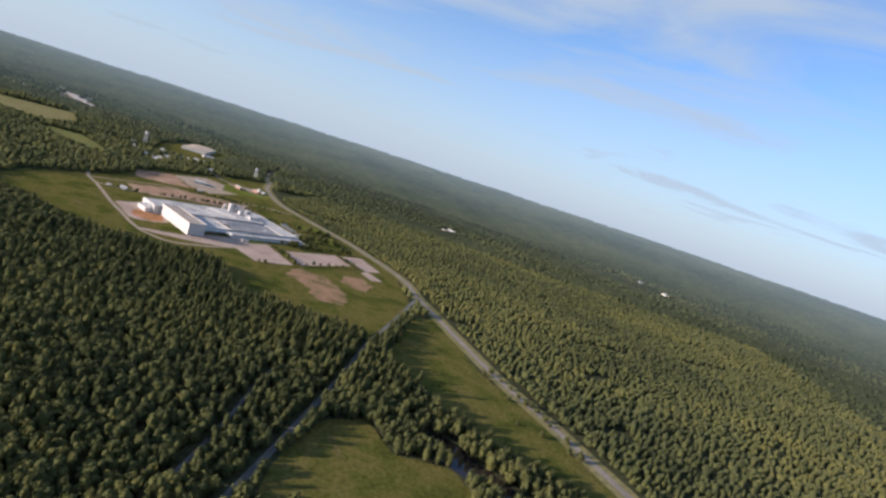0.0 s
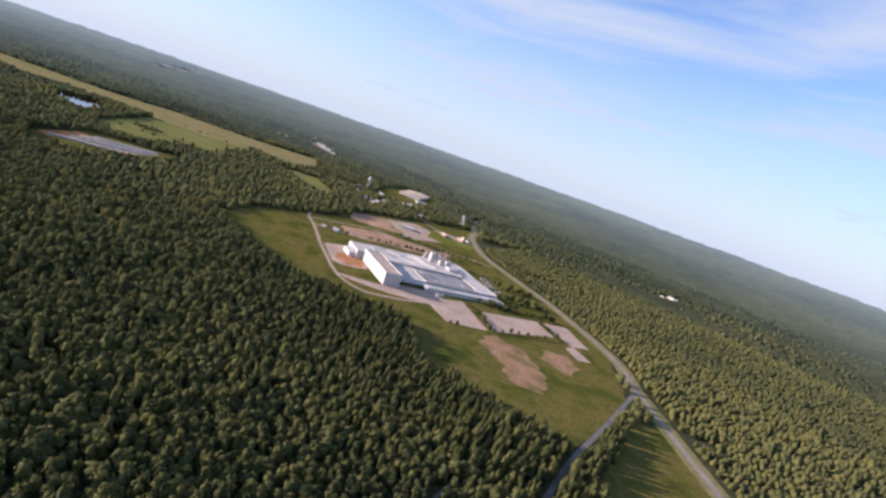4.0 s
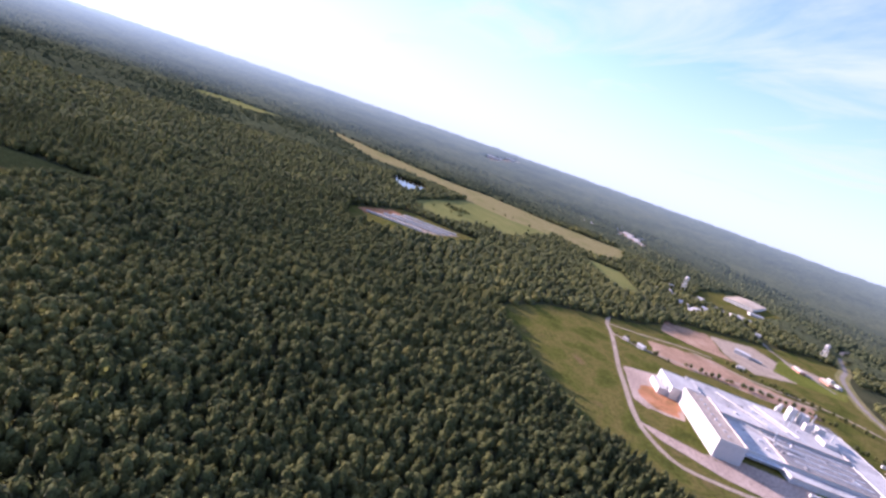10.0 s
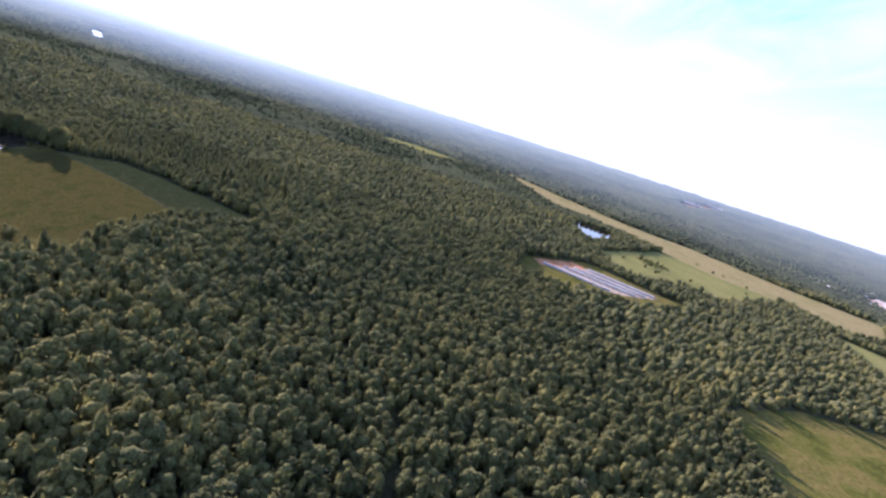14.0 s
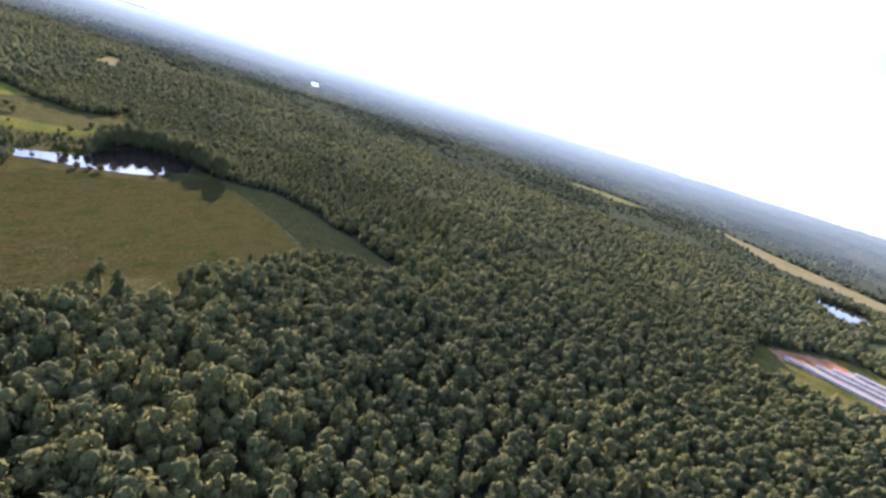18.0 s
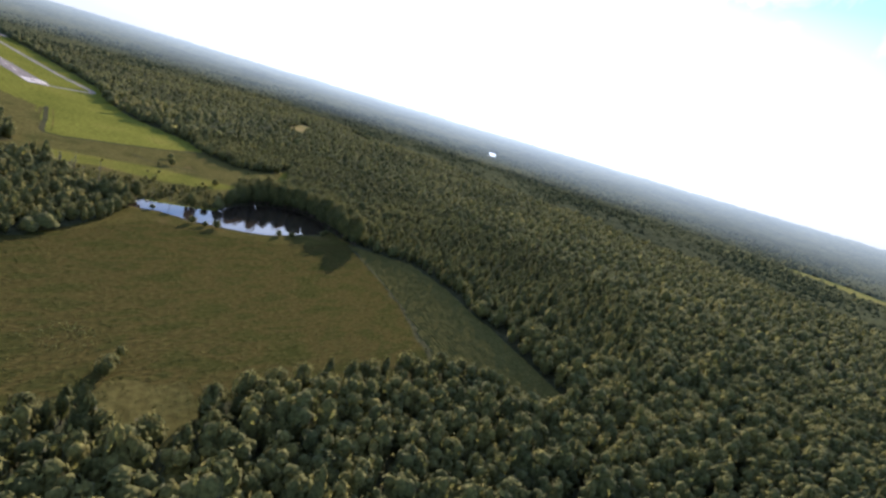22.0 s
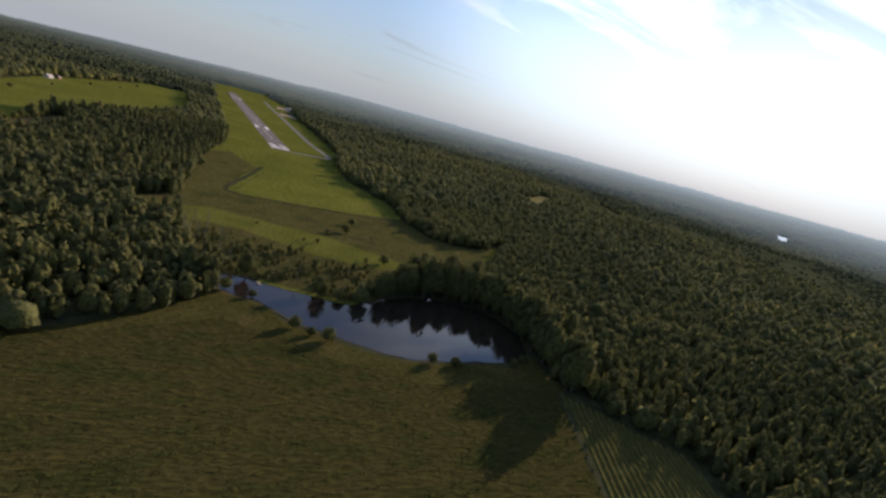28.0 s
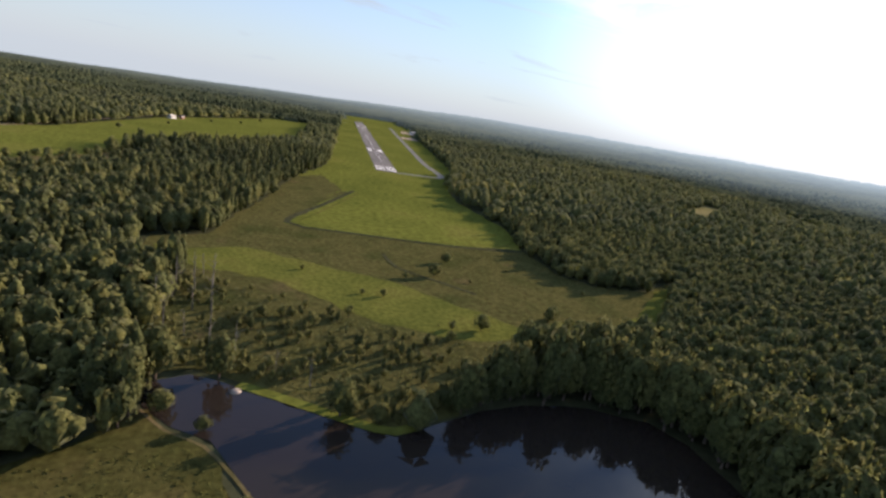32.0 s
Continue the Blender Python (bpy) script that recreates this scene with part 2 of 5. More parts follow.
M_DISTANCE = distance_material()
M_FLOOR = material("forest_floor", [(0.3, (0.036, 0.042, 0.022)), (0.7, (0.062, 0.062, 0.032))], 0.02, 10, 0.95, bump=0.4, spec=0.0)
M_GRASS = material("mown_grass", [(0.3, (0.088, 0.1, 0.02)), (0.55, (0.116, 0.126, 0.025)), (0.8, (0.15, 0.138, 0.036))], 0.012, 18, 0.9, bump=0.3, spec=0.0)
M_MEADOW = material("rough_meadow", [(0.3, (0.044, 0.052, 0.013)), (0.43, (0.076, 0.08, 0.018)), (0.55, (0.115, 0.098, 0.03)), (0.63, (0.082, 0.082, 0.02)), (0.74, (0.14, 0.1, 0.044))], 0.022, 12, 0.95, bump=0.6, bump_dist=0.6, spec=0.0)
M_CROP = material("tall_crop", [(0.25, (0.029, 0.034, 0.010)), (0.42, (0.042, 0.043, 0.013)), (0.52, (0.056, 0.048, 0.016)), (0.62, (0.037, 0.040, 0.012)), (0.78, (0.064, 0.052, 0.019))], 0.03, 9, 0.95, bump=0.8, bump_dist=0.8, stretch=(1, 2.2, 1), rot=25, spec=0.0)
M_CROP2 = material("row_crop", [(0.3, (0.052, 0.052, 0.018)), (0.7, (0.08, 0.072, 0.024))], 0.03, 8, 0.95, bump=0.6, bump_dist=0.6, spec=0.0)
M_SCRUB = material("scrub_soil", [(0.3, (0.050, 0.056, 0.018)), (0.5, (0.084, 0.078, 0.027)), (0.62, (0.066, 0.066, 0.022)), (0.78, (0.115, 0.085, 0.04))], 0.03, 12, 0.95, bump=0.7, bump_dist=0.6, spec=0.0)
M_SOIL = material("red_soil", [(0.25, (0.16, 0.11, 0.045)), (0.5, (0.36, 0.17, 0.085)), (0.75, (0.46, 0.26, 0.15))], 0.03, 10, 0.95, bump=0.4, spec=0.0)
M_WORN = material("worn_red_earth", [(0.28, (0.11, 0.095, 0.036)), (0.45, (0.2, 0.14, 0.075)), (0.6, (0.28, 0.17, 0.105)), (0.75, (0.15, 0.115, 0.05))], 0.035, 9, 0.95, bump=0.4, spec=0.0)
M_BROWN = material("brown_weedy_soil", [(0.28, (0.070, 0.066, 0.024)), (0.5, (0.115, 0.092, 0.042)), (0.72, (0.17, 0.125, 0.066))], 0.05, 9, 0.95, bump=0.4, spec=0.0)
M_STRAW = material("pale_stubble", [(0.3, (0.15, 0.145, 0.055)), (0.55, (0.20, 0.172, 0.080)), (0.8, (0.145, 0.142, 0.050))], 0.012, 14, 0.95, spec=0.0)
M_SHEDROOF = material("dull_shed_roof", [(0.3, (0.31, 0.29, 0.25)), (0.7, (0.42, 0.39, 0.34))], 0.08, 9, 0.8, spec=0.0)
M_DIRT = material("pinkish_dirt", [(0.25, (0.2, 0.135, 0.082)), (0.5, (0.31, 0.2, 0.132)), (0.75, (0.38, 0.27, 0.19))], 0.03, 10, 0.95, bump=0.4, spec=0.0)
M_PASTURE = material("grazed_pasture", [(0.3, (0.115, 0.125, 0.042)), (0.55, (0.15, 0.152, 0.052)), (0.8, (0.185, 0.165, 0.068))], 0.012, 18, 0.9, bump=0.3, spec=0.0)
M_SWARD = material("green_sward", [(0.3, (0.076, 0.086, 0.019)), (0.55, (0.104, 0.110, 0.024)), (0.8, (0.132, 0.120, 0.033))], 0.03, 14, 0.95, bump=0.4, spec=0.0)
M_BANK = material("bank_turf", [(0.3, (0.046, 0.048, 0.014)), (0.55, (0.066, 0.060, 0.019)), (0.75, (0.09, 0.07, 0.028))], 0.05, 10, 0.95, bump=0.5, spec=0.0)
M_PAVE = material("concrete_paving", [(0.3, (0.3, 0.225, 0.18)), (0.7, (0.41, 0.315, 0.255))], 0.03, 12, 0.9, spec=0.0)
M_GRAVEL = material("gravel_road", [(0.3, (0.26, 0.205, 0.15)), (0.7, (0.36, 0.29, 0.22))], 0.05, 10, 0.95, spec=0.0)
M_ROAD = material("grey_asphalt", [(0.3, (0.19, 0.165, 0.135)), (0.7, (0.27, 0.235, 0.195))], 0.05, 10, 0.9, spec=0.0)
M_RUNWAY = material("runway_asphalt", [(0.3, (0.15, 0.14, 0.132)), (0.7, (0.215, 0.2, 0.188))], 0.03, 8, 0.85, stretch=(3, 0.4, 1), spec=0.0)
M_MARK = material("white_marking", [(0.3, (0.66, 0.64, 0.6)), (0.7, (0.78, 0.76, 0.72))], 0.6, 6, 0.8, spec=0.0)
M_WHITE = material("white_metal_cladding", [(0.3, (0.42, 0.405, 0.385)), (0.7, (0.52, 0.5, 0.475))], 0.05, 20, 0.55, hold=0.2, spec=0.02)
M_ROOF = material("pale_membrane_roof", [(0.3, (0.31, 0.3, 0.29)), (0.7, (0.52, 0.495, 0.465))], 0.035, 16, 0.7, hold=0.08, spec=0.0)
M_ROOFD = material("grey_gravel_roof", [(0.3, (0.165, 0.16, 0.16)), (0.7, (0.235, 0.225, 0.22))], 0.05, 12, 0.85, hold=0.1, spec=0.0)
M_TAN = material("tan_roof_edge", [(0.3, (0.3, 0.25, 0.205)), (0.7, (0.4, 0.335, 0.28))], 0.06, 10, 0.85, spec=0.0)
M_CREAM = material("cream_gravel_roof", [(0.3, (0.37, 0.3, 0.22)), (0.7, (0.48, 0.4, 0.31))], 0.02, 9, 0.85, spec=0.0)
M_METAL = material("galvanised_metal", [(0.3, (0.45, 0.46, 0.47)), (0.7, (0.58, 0.59, 0.60))], 0.2, 8, 0.45, metal=0.4)
M_GLASS = material("dark_glazing", [(0.3, (0.03, 0.035, 0.04)), (0.7, (0.05, 0.055, 0.06))], 0.3, 4, 0.15, spec=0.6)
M_TIN = material("weathered_tin_roof", [(0.3, (0.34, 0.315, 0.28)), (0.7, (0.48, 0.445, 0.395))], 0.08, 9, 0.65, metal=0.0, spec=0.02)
M_BRICK = material("red_brick", [(0.3, (0.30, 0.15, 0.10)), (0.7, (0.40, 0.21, 0.15))], 0.3, 6, 0.9)
M_RUBBER = material("dark_rubber", [(0.3, (0.02, 0.02, 0.02)), (0.7, (0.035, 0.035, 0.035))], 1.0, 4, 0.8)
M_CONC = material("pale_concrete", [(0.3, (0.45, 0.42, 0.37)), (0.7, (0.58, 0.54, 0.48))], 0.2, 8, 0.85)


def water_material():
    m = bpy.data.materials.new("pond_water")
    m.use_nodes = True
    nt = m.node_tree
    b = nt.nodes["Principled BSDF"]
    b.inputs["Base Color"].default_value = (0.022, 0.017, 0.014, 1)
    b.inputs["Roughness"].default_value = 0.04
    b.inputs["IOR"].default_value = 1.33
    b.inputs["Specular IOR Level"].default_value = 0.6
    tc = nt.nodes.new("ShaderNodeTexCoord")
    n = nt.nodes.new("ShaderNodeTexNoise")
    n.inputs["Scale"].default_value, n.inputs["Detail"].default_value = 0.25, 3
    nt.links.new(tc.outputs["Object"], n.inputs["Vector"])
    bp = nt.nodes.new("ShaderNodeBump")
    bp.inputs["Strength"].default_value, bp.inputs["Distance"].default_value = 0.05, 0.1
    nt.links.new(n.outputs["Fac"], bp.inputs["Height"])
    nt.links.new(bp.outputs[0], b.inputs["Normal"])
    return m


# darker copy of the asphalt, the overhanging trees' shade put into its colour
M_ROAD_SHADE = material("shaded_asphalt", [(0.3, (0.10, 0.10, 0.095)), (0.7, (0.16, 0.155, 0.145))], 0.05, 10, 0.9)
M_WATER = water_material()

# ------------------------------------------------------------ building helpers


def part(name, bm, mat, parent=None, label=""):
    me = bpy.data.meshes.new(name)
    bm.to_mesh(me)
    bm.free()
    me.materials.append(mat)
    ob = new(name, me)
    ob.parent = parent
    if label:
        ob["label"] = label
    return ob


def thing(name, at, label, category, group="", kind="", turn=0.0):
    ob = new(name)
    ob.matrix_basis = pose(*at, 0, 0, turn)
    return tagged(ob, label, category, group, kind)


def box(bm, x0, y0, z0, x1, y1, z1, bev=0.0):
    r = bmesh.ops.create_cube(bm, size=1.0)
    vs = r["verts"]
    for v in vs:
        v.co = Vector(((x0 + x1) / 2 + v.co.x * (x1 - x0), (y0 + y1) / 2 + v.co.y * (y1 - y0), (z0 + z1) / 2 + v.co.z * (z1 - z0)))
    if bev:
        es = {e for v in vs for e in v.link_edges}
        bmesh.ops.bevel(bm, geom=list(es), offset=bev, segments=1, affect='EDGES')
    return bm


def boxes(*bs, bev=0.0):
    bm = bmesh.new()
    for b in bs:
        box(bm, *b, bev=bev)
    return bm


def tube(p0, p1, r0, r1=None, n=10, bm=None):
    bm = bm or bmesh.new()
    p0, p1 = Vector(p0), Vector(p1)
    r1 = r0 if r1 is None else r1
    q = (p1 - p0).to_track_quat('Z', 'Y')
    a = [bm.verts.new(p0 + q @ Vector((r0 * math.cos(k * math.tau / n), r0 * math.sin(k * math.tau / n), 0))) for k in range(n)]
    b = [bm.verts.new(p1 + q @ Vector((r1 * math.cos(k * math.tau / n), r1 * math.sin(k * math.tau / n), 0))) for k in range(n)]
    for k in range(n):
        bm.faces.new((a[k], a[(k + 1) % n], b[(k + 1) % n], b[k]))
    bm.faces.new(a[::-1])
    bm.faces.new(b)
    return bm


def lathe(profile, n=16):
    """A turned body from (radius, height) pairs."""
    bm = bmesh.new()
    rings = [[bm.verts.new((r * math.cos(k * math.tau / n), r * math.sin(k * math.tau / n), z)) for k in range(n)] for r, z in profile]
    for a, b in zip(rings, rings[1:]):
        for k in range(n):
            bm.faces.new((a[k], a[(k + 1) % n], b[(k + 1) % n], b[k]))
    bm.faces.new(rings[0][::-1])
    bm.faces.new(rings[-1])
    return bm


def array_mesh(name, verts, faces, mat, tint=None, smooth=False, outward=None):
    """A mesh from numpy arrays; faces all of one size; tint: a value a vertex."""
    me = bpy.data.meshes.new(name)
    k = faces.shape[1]
    me.vertices.add(len(verts))
    me.vertices.foreach_set("co", verts.astype(np.float32).ravel())
    me.loops.add(faces.size)
    me.loops.foreach_set("vertex_index", faces.astype(np.int32).ravel())
    me.polygons.add(len(faces))
    me.polygons.foreach_set("loop_start", (np.arange(len(faces)) * k).astype(np.int32))
    me.polygons.foreach_set("loop_total", np.full(len(faces), k, np.int32))
    if smooth:
        me.polygons.foreach_set("use_smooth", np.ones(len(faces), bool))
    if tint is not None:
        at = me.attributes.new("tint", 'FLOAT', 'POINT')
        at.data.foreach_set("value", tint.astype(np.float32))
    if outward is not None:
        me.attributes.new("outward", 'FLOAT_VECTOR', 'POINT').data.foreach_set("vector", outward.astype(np.float32).ravel())
    me.materials.append(mat)
    me.update()
    me.validate()
    return me


def inside(px, py, poly):
    """Which of the points lie inside the outline."""
    hit = np.zeros(px.shape, bool)
    n = len(poly)
    for i in range(n):
        (x0, y0), (x1, y1) = poly[i], poly[(i + 1) % n]
        if y0 == y1:
            continue
        cross = ((y0 > py) != (y1 > py)) & (px < (x1 - x0) * (py - y0) / (y1 - y0) + x0)
        hit ^= cross
    return hit


def near_line(px, py, line, width):
    hit = np.zeros(px.shape, bool)
    for (x0, y0), (x1, y1) in zip(line, line[1:]):
        dx, dy = x1 - x0, y1 - y0
        s = np.clip(((px - x0) * dx + (py - y0) * dy) / (dx * dx + dy * dy), 0, 1)
        hit |= np.hypot(px - x0 - s * dx, py - y0 - s * dy) < width
    return hit


def ragged(poly, step=9.0, amp=2.5, seed=0):
    """The outline with its long sides broken up, as field edges are."""
    rnd = random.Random(seed)
    out = []
    n = len(poly)
    for i in range(n):
        (x0, y0), (x1, y1) = poly[i], poly[(i + 1) % n]
        d = math.hypot(x1 - x0, y1 - y0)
        k = max(1, min(60, int(d / step)))
        for j in range(k):
            f = j / k
            a = amp if j else amp * 0.3
            out.append((x0 + (x1 - x0) * f + rnd.uniform(-a, a), y0 + (y1 - y0) * f + rnd.uniform(-a, a)))
    return out


def flat(name, poly, z, mat, label, category, kind="structure", edge=2.5, seed=1):
    """A flat outdoor surface lying on the ground."""
    pts = ragged(poly, 9.0, edge, seed) if edge else poly
    bm = bmesh.new()
    f = bm.faces.new([bm.verts.new((x, y, z + rise(x, y))) for x, y in pts])
    if f.normal.z < 0:
        f.normal_flip()
    bmesh.ops.triangulate(bm, faces=[f])
    for q in bm.faces:
        q.normal_update()
        if q.normal.z < 0:
            q.normal_flip()
    return tagged(part(name, bm, mat), label, category, "", kind)


def strip(name, line, width, z, mat, label, category, kind="structure"):
    """A road or track along a line, smoothed a little."""
    pts = [Vector((*p, 0)) for p in line]
    fine = []
    for i in range(len(pts) - 1):
        p0, p1, p2, p3 = pts[max(i - 1, 0)], pts[i], pts[i + 1], pts[min(i + 2, len(pts) - 1)]
        k = max(2, int((p2 - p1).length / 15))
        for j in range(k):
            u = j / k
            fine.append(0.5 * (2 * p1 + (p2 - p0) * u + (2 * p0 - 5 * p1 + 4 * p2 - p3) * u * u + (3 * p1 - p0 - 3 * p2 + p3) * u ** 3))
    fine.append(pts[-1])
    bm = bmesh.new()
    last = None
    for i, p in enumerate(fine):
        d = (fine[min(i + 1, len(fine) - 1)] - fine[max(i - 1, 0)]).normalized()
        s = Vector((-d.y, d.x, 0)) * width / 2
        h = z + rise(p.x, p.y)
        row = [bm.verts.new((p.x + s.x, p.y + s.y, h)), bm.verts.new((p.x - s.x, p.y - s.y, h))]
        if last:
            bm.faces.new((last[0], last[1], row[1], row[0]))
        last = row
    return tagged(part(name, bm, mat), label, category, "", kind)


# ------------------------------------------------------------ the lie of the land
CENTRE = (-500.0, -800.0)


def rise_np(x, y):
    """Flat country that climbs gently to a far rim, higher in the south than in the north."""
    dx, dy = x - CENTRE[0], y - CENTRE[1]
    r = np.hypot(dx, dy)
    u = np.clip((r - 2300.0) / 2000.0, 0, 1)
    south = np.clip(0.5 - 0.5 * dy / np.maximum(r, 1.0), 0, 1)
    west = np.clip(0.35 - dx / np.maximum(r, 1.0), 0, 1) * np.clip(dy / np.maximum(r, 1.0), 0, 1)
    top = 70.0 + 112.0 * south - 165.0 * west
    rolls = 6.0 * np.sin(dx / 610.0 + 1.0) * np.sin(dy / 470.0) * np.clip((r - 1500) / 1500, 0, 1) * (1 - u)
    return top * (u * u * (2.2 - 1.2 * u)) + rolls


def rise(x, y):
    return float(rise_np(np.array([x]), np.array([y]))[0])

# ------------------------------------------------------------ the plan: clearings
AIRFIELD = [(-55, 1780), (-72, 700), (-80, 0), (-86, -43), (-108, -145), (-70, -190), (-102, -362), (-40, -370), (20, -368), (75, -360), (85, -285), (62, -175), (75, -50), (114, 87), (131, 392), (150, 800), (200, 1200), (190, 1780)]
MEADOW = [(-137, -470), (-120, -385), (-102, -362), (-40, -370), (20, -368), (75, -360), (84, -417), (100, -432), (141, -432), (168, -408), (176, -414), (150, -442), (112, -490), (72, -516), (30, -528), (-3, -556), (-15, -580), (-34, -592), (-46, -597), (-69, -587), (-92, -576), (-109, -568), (-126, -574)]
POND = [(-122, -578), (-117, -590), (-107, -599), (-96, -605), (-80, -628), (-60, -643), (-43, -655), (-29, -660), (30, -659), (46, -648), (53, -634), (55, -616), (53, -599), (45, -586), (26, -579), (0, -579), (-16, -584), (-35, -594), (-46, -600), (-56, -597), (-69, -590), (-92, -579), (-109, -571)]
CROP = [(-275, -700), (-227, -668), (-167, -640), (-122, -610), (-108, -604), (-98, -609), (-83, -636), (-62, -649), (-30, -667), (30, -667), (38, -690), (-13, -799), (-66, -880), (-116, -870), (-160, -856), (-188, -853), (-212, -872), (-230, -866), (-234, -838), (-295, -830)]
CROP2 = [(40, -690), (72, -739), (60, -790), (49, -815), (25, -870), (-12, -945), (-46, -932), (-62, -882), (-10, -799)]
SITE = [(-118, -1560), (-165, -1440), (-240, -1412), (-365, -1378), (-448, -1370), (-482, -1400), (-525, -1405), (-550, -1426), (-590, -1424), (-630, -1388), (-655, -1358), (-700, -1354), (-764, -1360), (-832, -1364), (-838, -1500), (-836, -1590), (-800, -1665), (-770, -1740), (-607, -1892), (-500, -1975), (-318, -2098), (-150, -2360), (-100, -2340), (-90, -2150), (-60, -1960), (-120, -1760)]
ROADSIDE = [(-855, -1525), (-886, -1555), (-975, -1400), (-1125, -1250), (-1240, -1100), (-1180, -1090), (-1076, -1195), (-1012, -1215), (-958, -1246), (-892, -1299), (-862, -1325), (-866, -1400)]
LOWER_MEADOW = [(-865, -1159), (-892, -1187), (-930, -1150), (-975, -1162), (-1000, -1135), (-960, -1060), (-866, -1040), (-858, -1100)]
CREEK = [(-925, -1225), (-940, -1200), (-963, -1208), (-1012, -1178), (-1060, -1150), (-1050, -1135), (-1000, -1150), (-948, -1178)]
HIGHWAY = [(-1330, -960), (-1200, -1140), (-1116, -1255), (-1062, -1326), (-1000, -1400), (-928, -1505), (-868, -1597), (-830, -1655), (-773, -1750), (-607, -1898), (-500, -1968), (-340, -2085), (-210, -2250), (-149, -2375), (-60, -2520)]
SIDE_ROAD = [(-836, -1640), (-838, -1475), (-838, -1353), (-846, -1246), (-850, -1132), (-852, -1040), (-850, -900)]
SIDE_TRACK = [(-790, -1220), (-795, -1169), (-808, -1100), (-818, -1012), (-825, -900)]
PASTURE = [(496, -1535), (365, -1527), (325, -1577), (378, -1679), (347, -1758), (544, -2023), (840, -2241), (978, -2056), (752, -1791)]
LONG_FIELD = [(1892, -1498), (1467, -1739), (1216, -1901), (1108, -2100), (858, -2259), (690, -2465), (445, -2230), (423, -2073), (578, -2068), (643, -1930), (954, -1770), (1106, -1590)]
NARROW_FIELD = [(370, -2005), (286, -2085), (75, -1970), (72, -1890), (210, -1925)]
SHED_YARD = [(95, -1268), (235, -1310), (335, -1455), (220, -1600), (150, -1560), (118, -1463)]
WEST_POND = [(615, -1555), (680, -1650), (850, -1705), (880, -1610), (740, -1550)]
LEFT_FIELD = [(-480, -180), (-396, -38), (-366, 293), (-230, 704), (-140, 730), (-135, 326), (-179, 61), (-279, -103), (-300, -273), (-330, -330), (-420, -300)]
TOWN_LOTS = [(430, -2770), (340, -2480), (180, -2240), (60, -2330), (110, -2450), (160, -2560), (220, -2740), (380, -2800)]
FAR_LOTS = [(1240, -2990), (960, -2880), (930, -2780), (1200, -2870)]
FAR_LOTS_B = [(2500, -2700), (2760, -3150), (2680, -3180), (2420, -2760)]
ROADHOUSE = [(-640, -2700), (-690, -2690), (-800, -2870), (-740, -2890)]
EAST_PATCH = [(1665, -1360), (1560, -1320), (1450, -1180), (1530, -990), (1720, -950), (1770, -1110), (1700, -1240)]
NORTH_PATCH = [(453, -12), (480, -40), (530, 10), (590, 70), (667, 140), (640, 180), (600, 130), (545, 90), (500, 40)]
NORTH_PATCH_B = [(720, -15), (780, 45), (860, 120), (900, 240), (850, 200)]
FAR_WATER = [(2200, 535), (1930, 374), (1950, 335), (2225, 500)]
SOILSIDE = [(-84, -120), (-62, -195), (-102, -362), (-137, -470), (-165, -470), (-168, -425), (-140, -410), (-133, -340), (-124, -287), (-110, -150)]
SCRUBLAND = [(-134, -474), (-101, -498), (-63, -516), (-30, -530), (-3, -534), (20, -528), (-4, -550), (-20, -572), (-36, -588), (-46, -594), (-69, -584), (-92, -573), (-112, -565), (-126, -560)]
MEADOW_PATH = [(-160, -440), (-144, -442), (-114, -428), (-76, -446), (-33, -463), (6, -495), (24, -514), (52, -498), (80, -500), (110, -474), (141, -438), (167, -414), (173, -421), (145, -450), (112, -488), (72, -514), (33, -519), (6, -529), (-24, -526), (-53, -513), (-90, -480), (-134, -468), (-154, -455)]
BANK = [(-150, -632), (-122, -606), (-108, -590), (-60, -630), (-30, -650), (30, -650), (46, -640), (52, -652), (38, -690), (-30, -690), (-95, -650)]
SOIL_STRIP = [(-304, -318), (-284, -292), (-266, -256), (-252, -205), (-250, -150), (-272, -118), (-290, -191), (-318, -248), (-335, -290)]
CLEAR = [BANK, SOILSIDE, SOIL_STRIP, AIRFIELD, MEADOW, POND, CROP, CROP2, SITE, ROADSIDE, LOWER_MEADOW, CREEK, PASTURE, LONG_FIELD, NARROW_FIELD, SHED_YARD, WEST_POND, LEFT_FIELD, TOWN_LOTS,
         [(-1590, -3180), (-1500, -3180), (-1500, -3270), (-1590, -3270)], [(-1690, -3040), (-1580, -3040), (-1580, -3160), (-1690, -3160)], FAR_LOTS, FAR_LOTS_B, ROADHOUSE, EAST_PATCH, NORTH_PATCH, NORTH_PATCH_B, FAR_WATER]
HEDGE = [(39, -688), (-11, -799), (-63, -881)]
BACK_ROAD = [(-60, -2520), (10, -2690), (-40, -2850), (-210, -2980), (-400, -2985), (-520, -2900), (-640, -2840), (-740, -2850)]
TOWN_ROAD = [(-277, -2099), (-123, -2150), (40, -2281), (172, -2328), (290, -2222), (420, -2130)]
LINES = [(BACK_ROAD, 13), (TOWN_ROAD, 17), (HEDGE, 7), ((CROP2 + CROP2[:1]), 3), (HIGHWAY, 19), (SIDE_ROAD, 6), (SIDE_TRACK, 3.5)]


rh0 = random.Random(77)
YARDS = []
for k in range(30):
    YARDS.append((rh0.uniform(40, 330), rh0.uniform(-2360, -2070)) if k < 16 else (rh0.uniform(880, 1330), rh0.uniform(-3020, -2720)))


def wooded(x, y):
    ok = np.ones(x.shape, bool)
    for p in CLEAR:
        ok &= ~inside(x, y, p)
    for hx, hy in YARDS:
        ok &= np.hypot(x - hx, y - hy) > 17
    for line, w in LINES:
        ok &= ~near_line(x, y, line, w)
    return ok


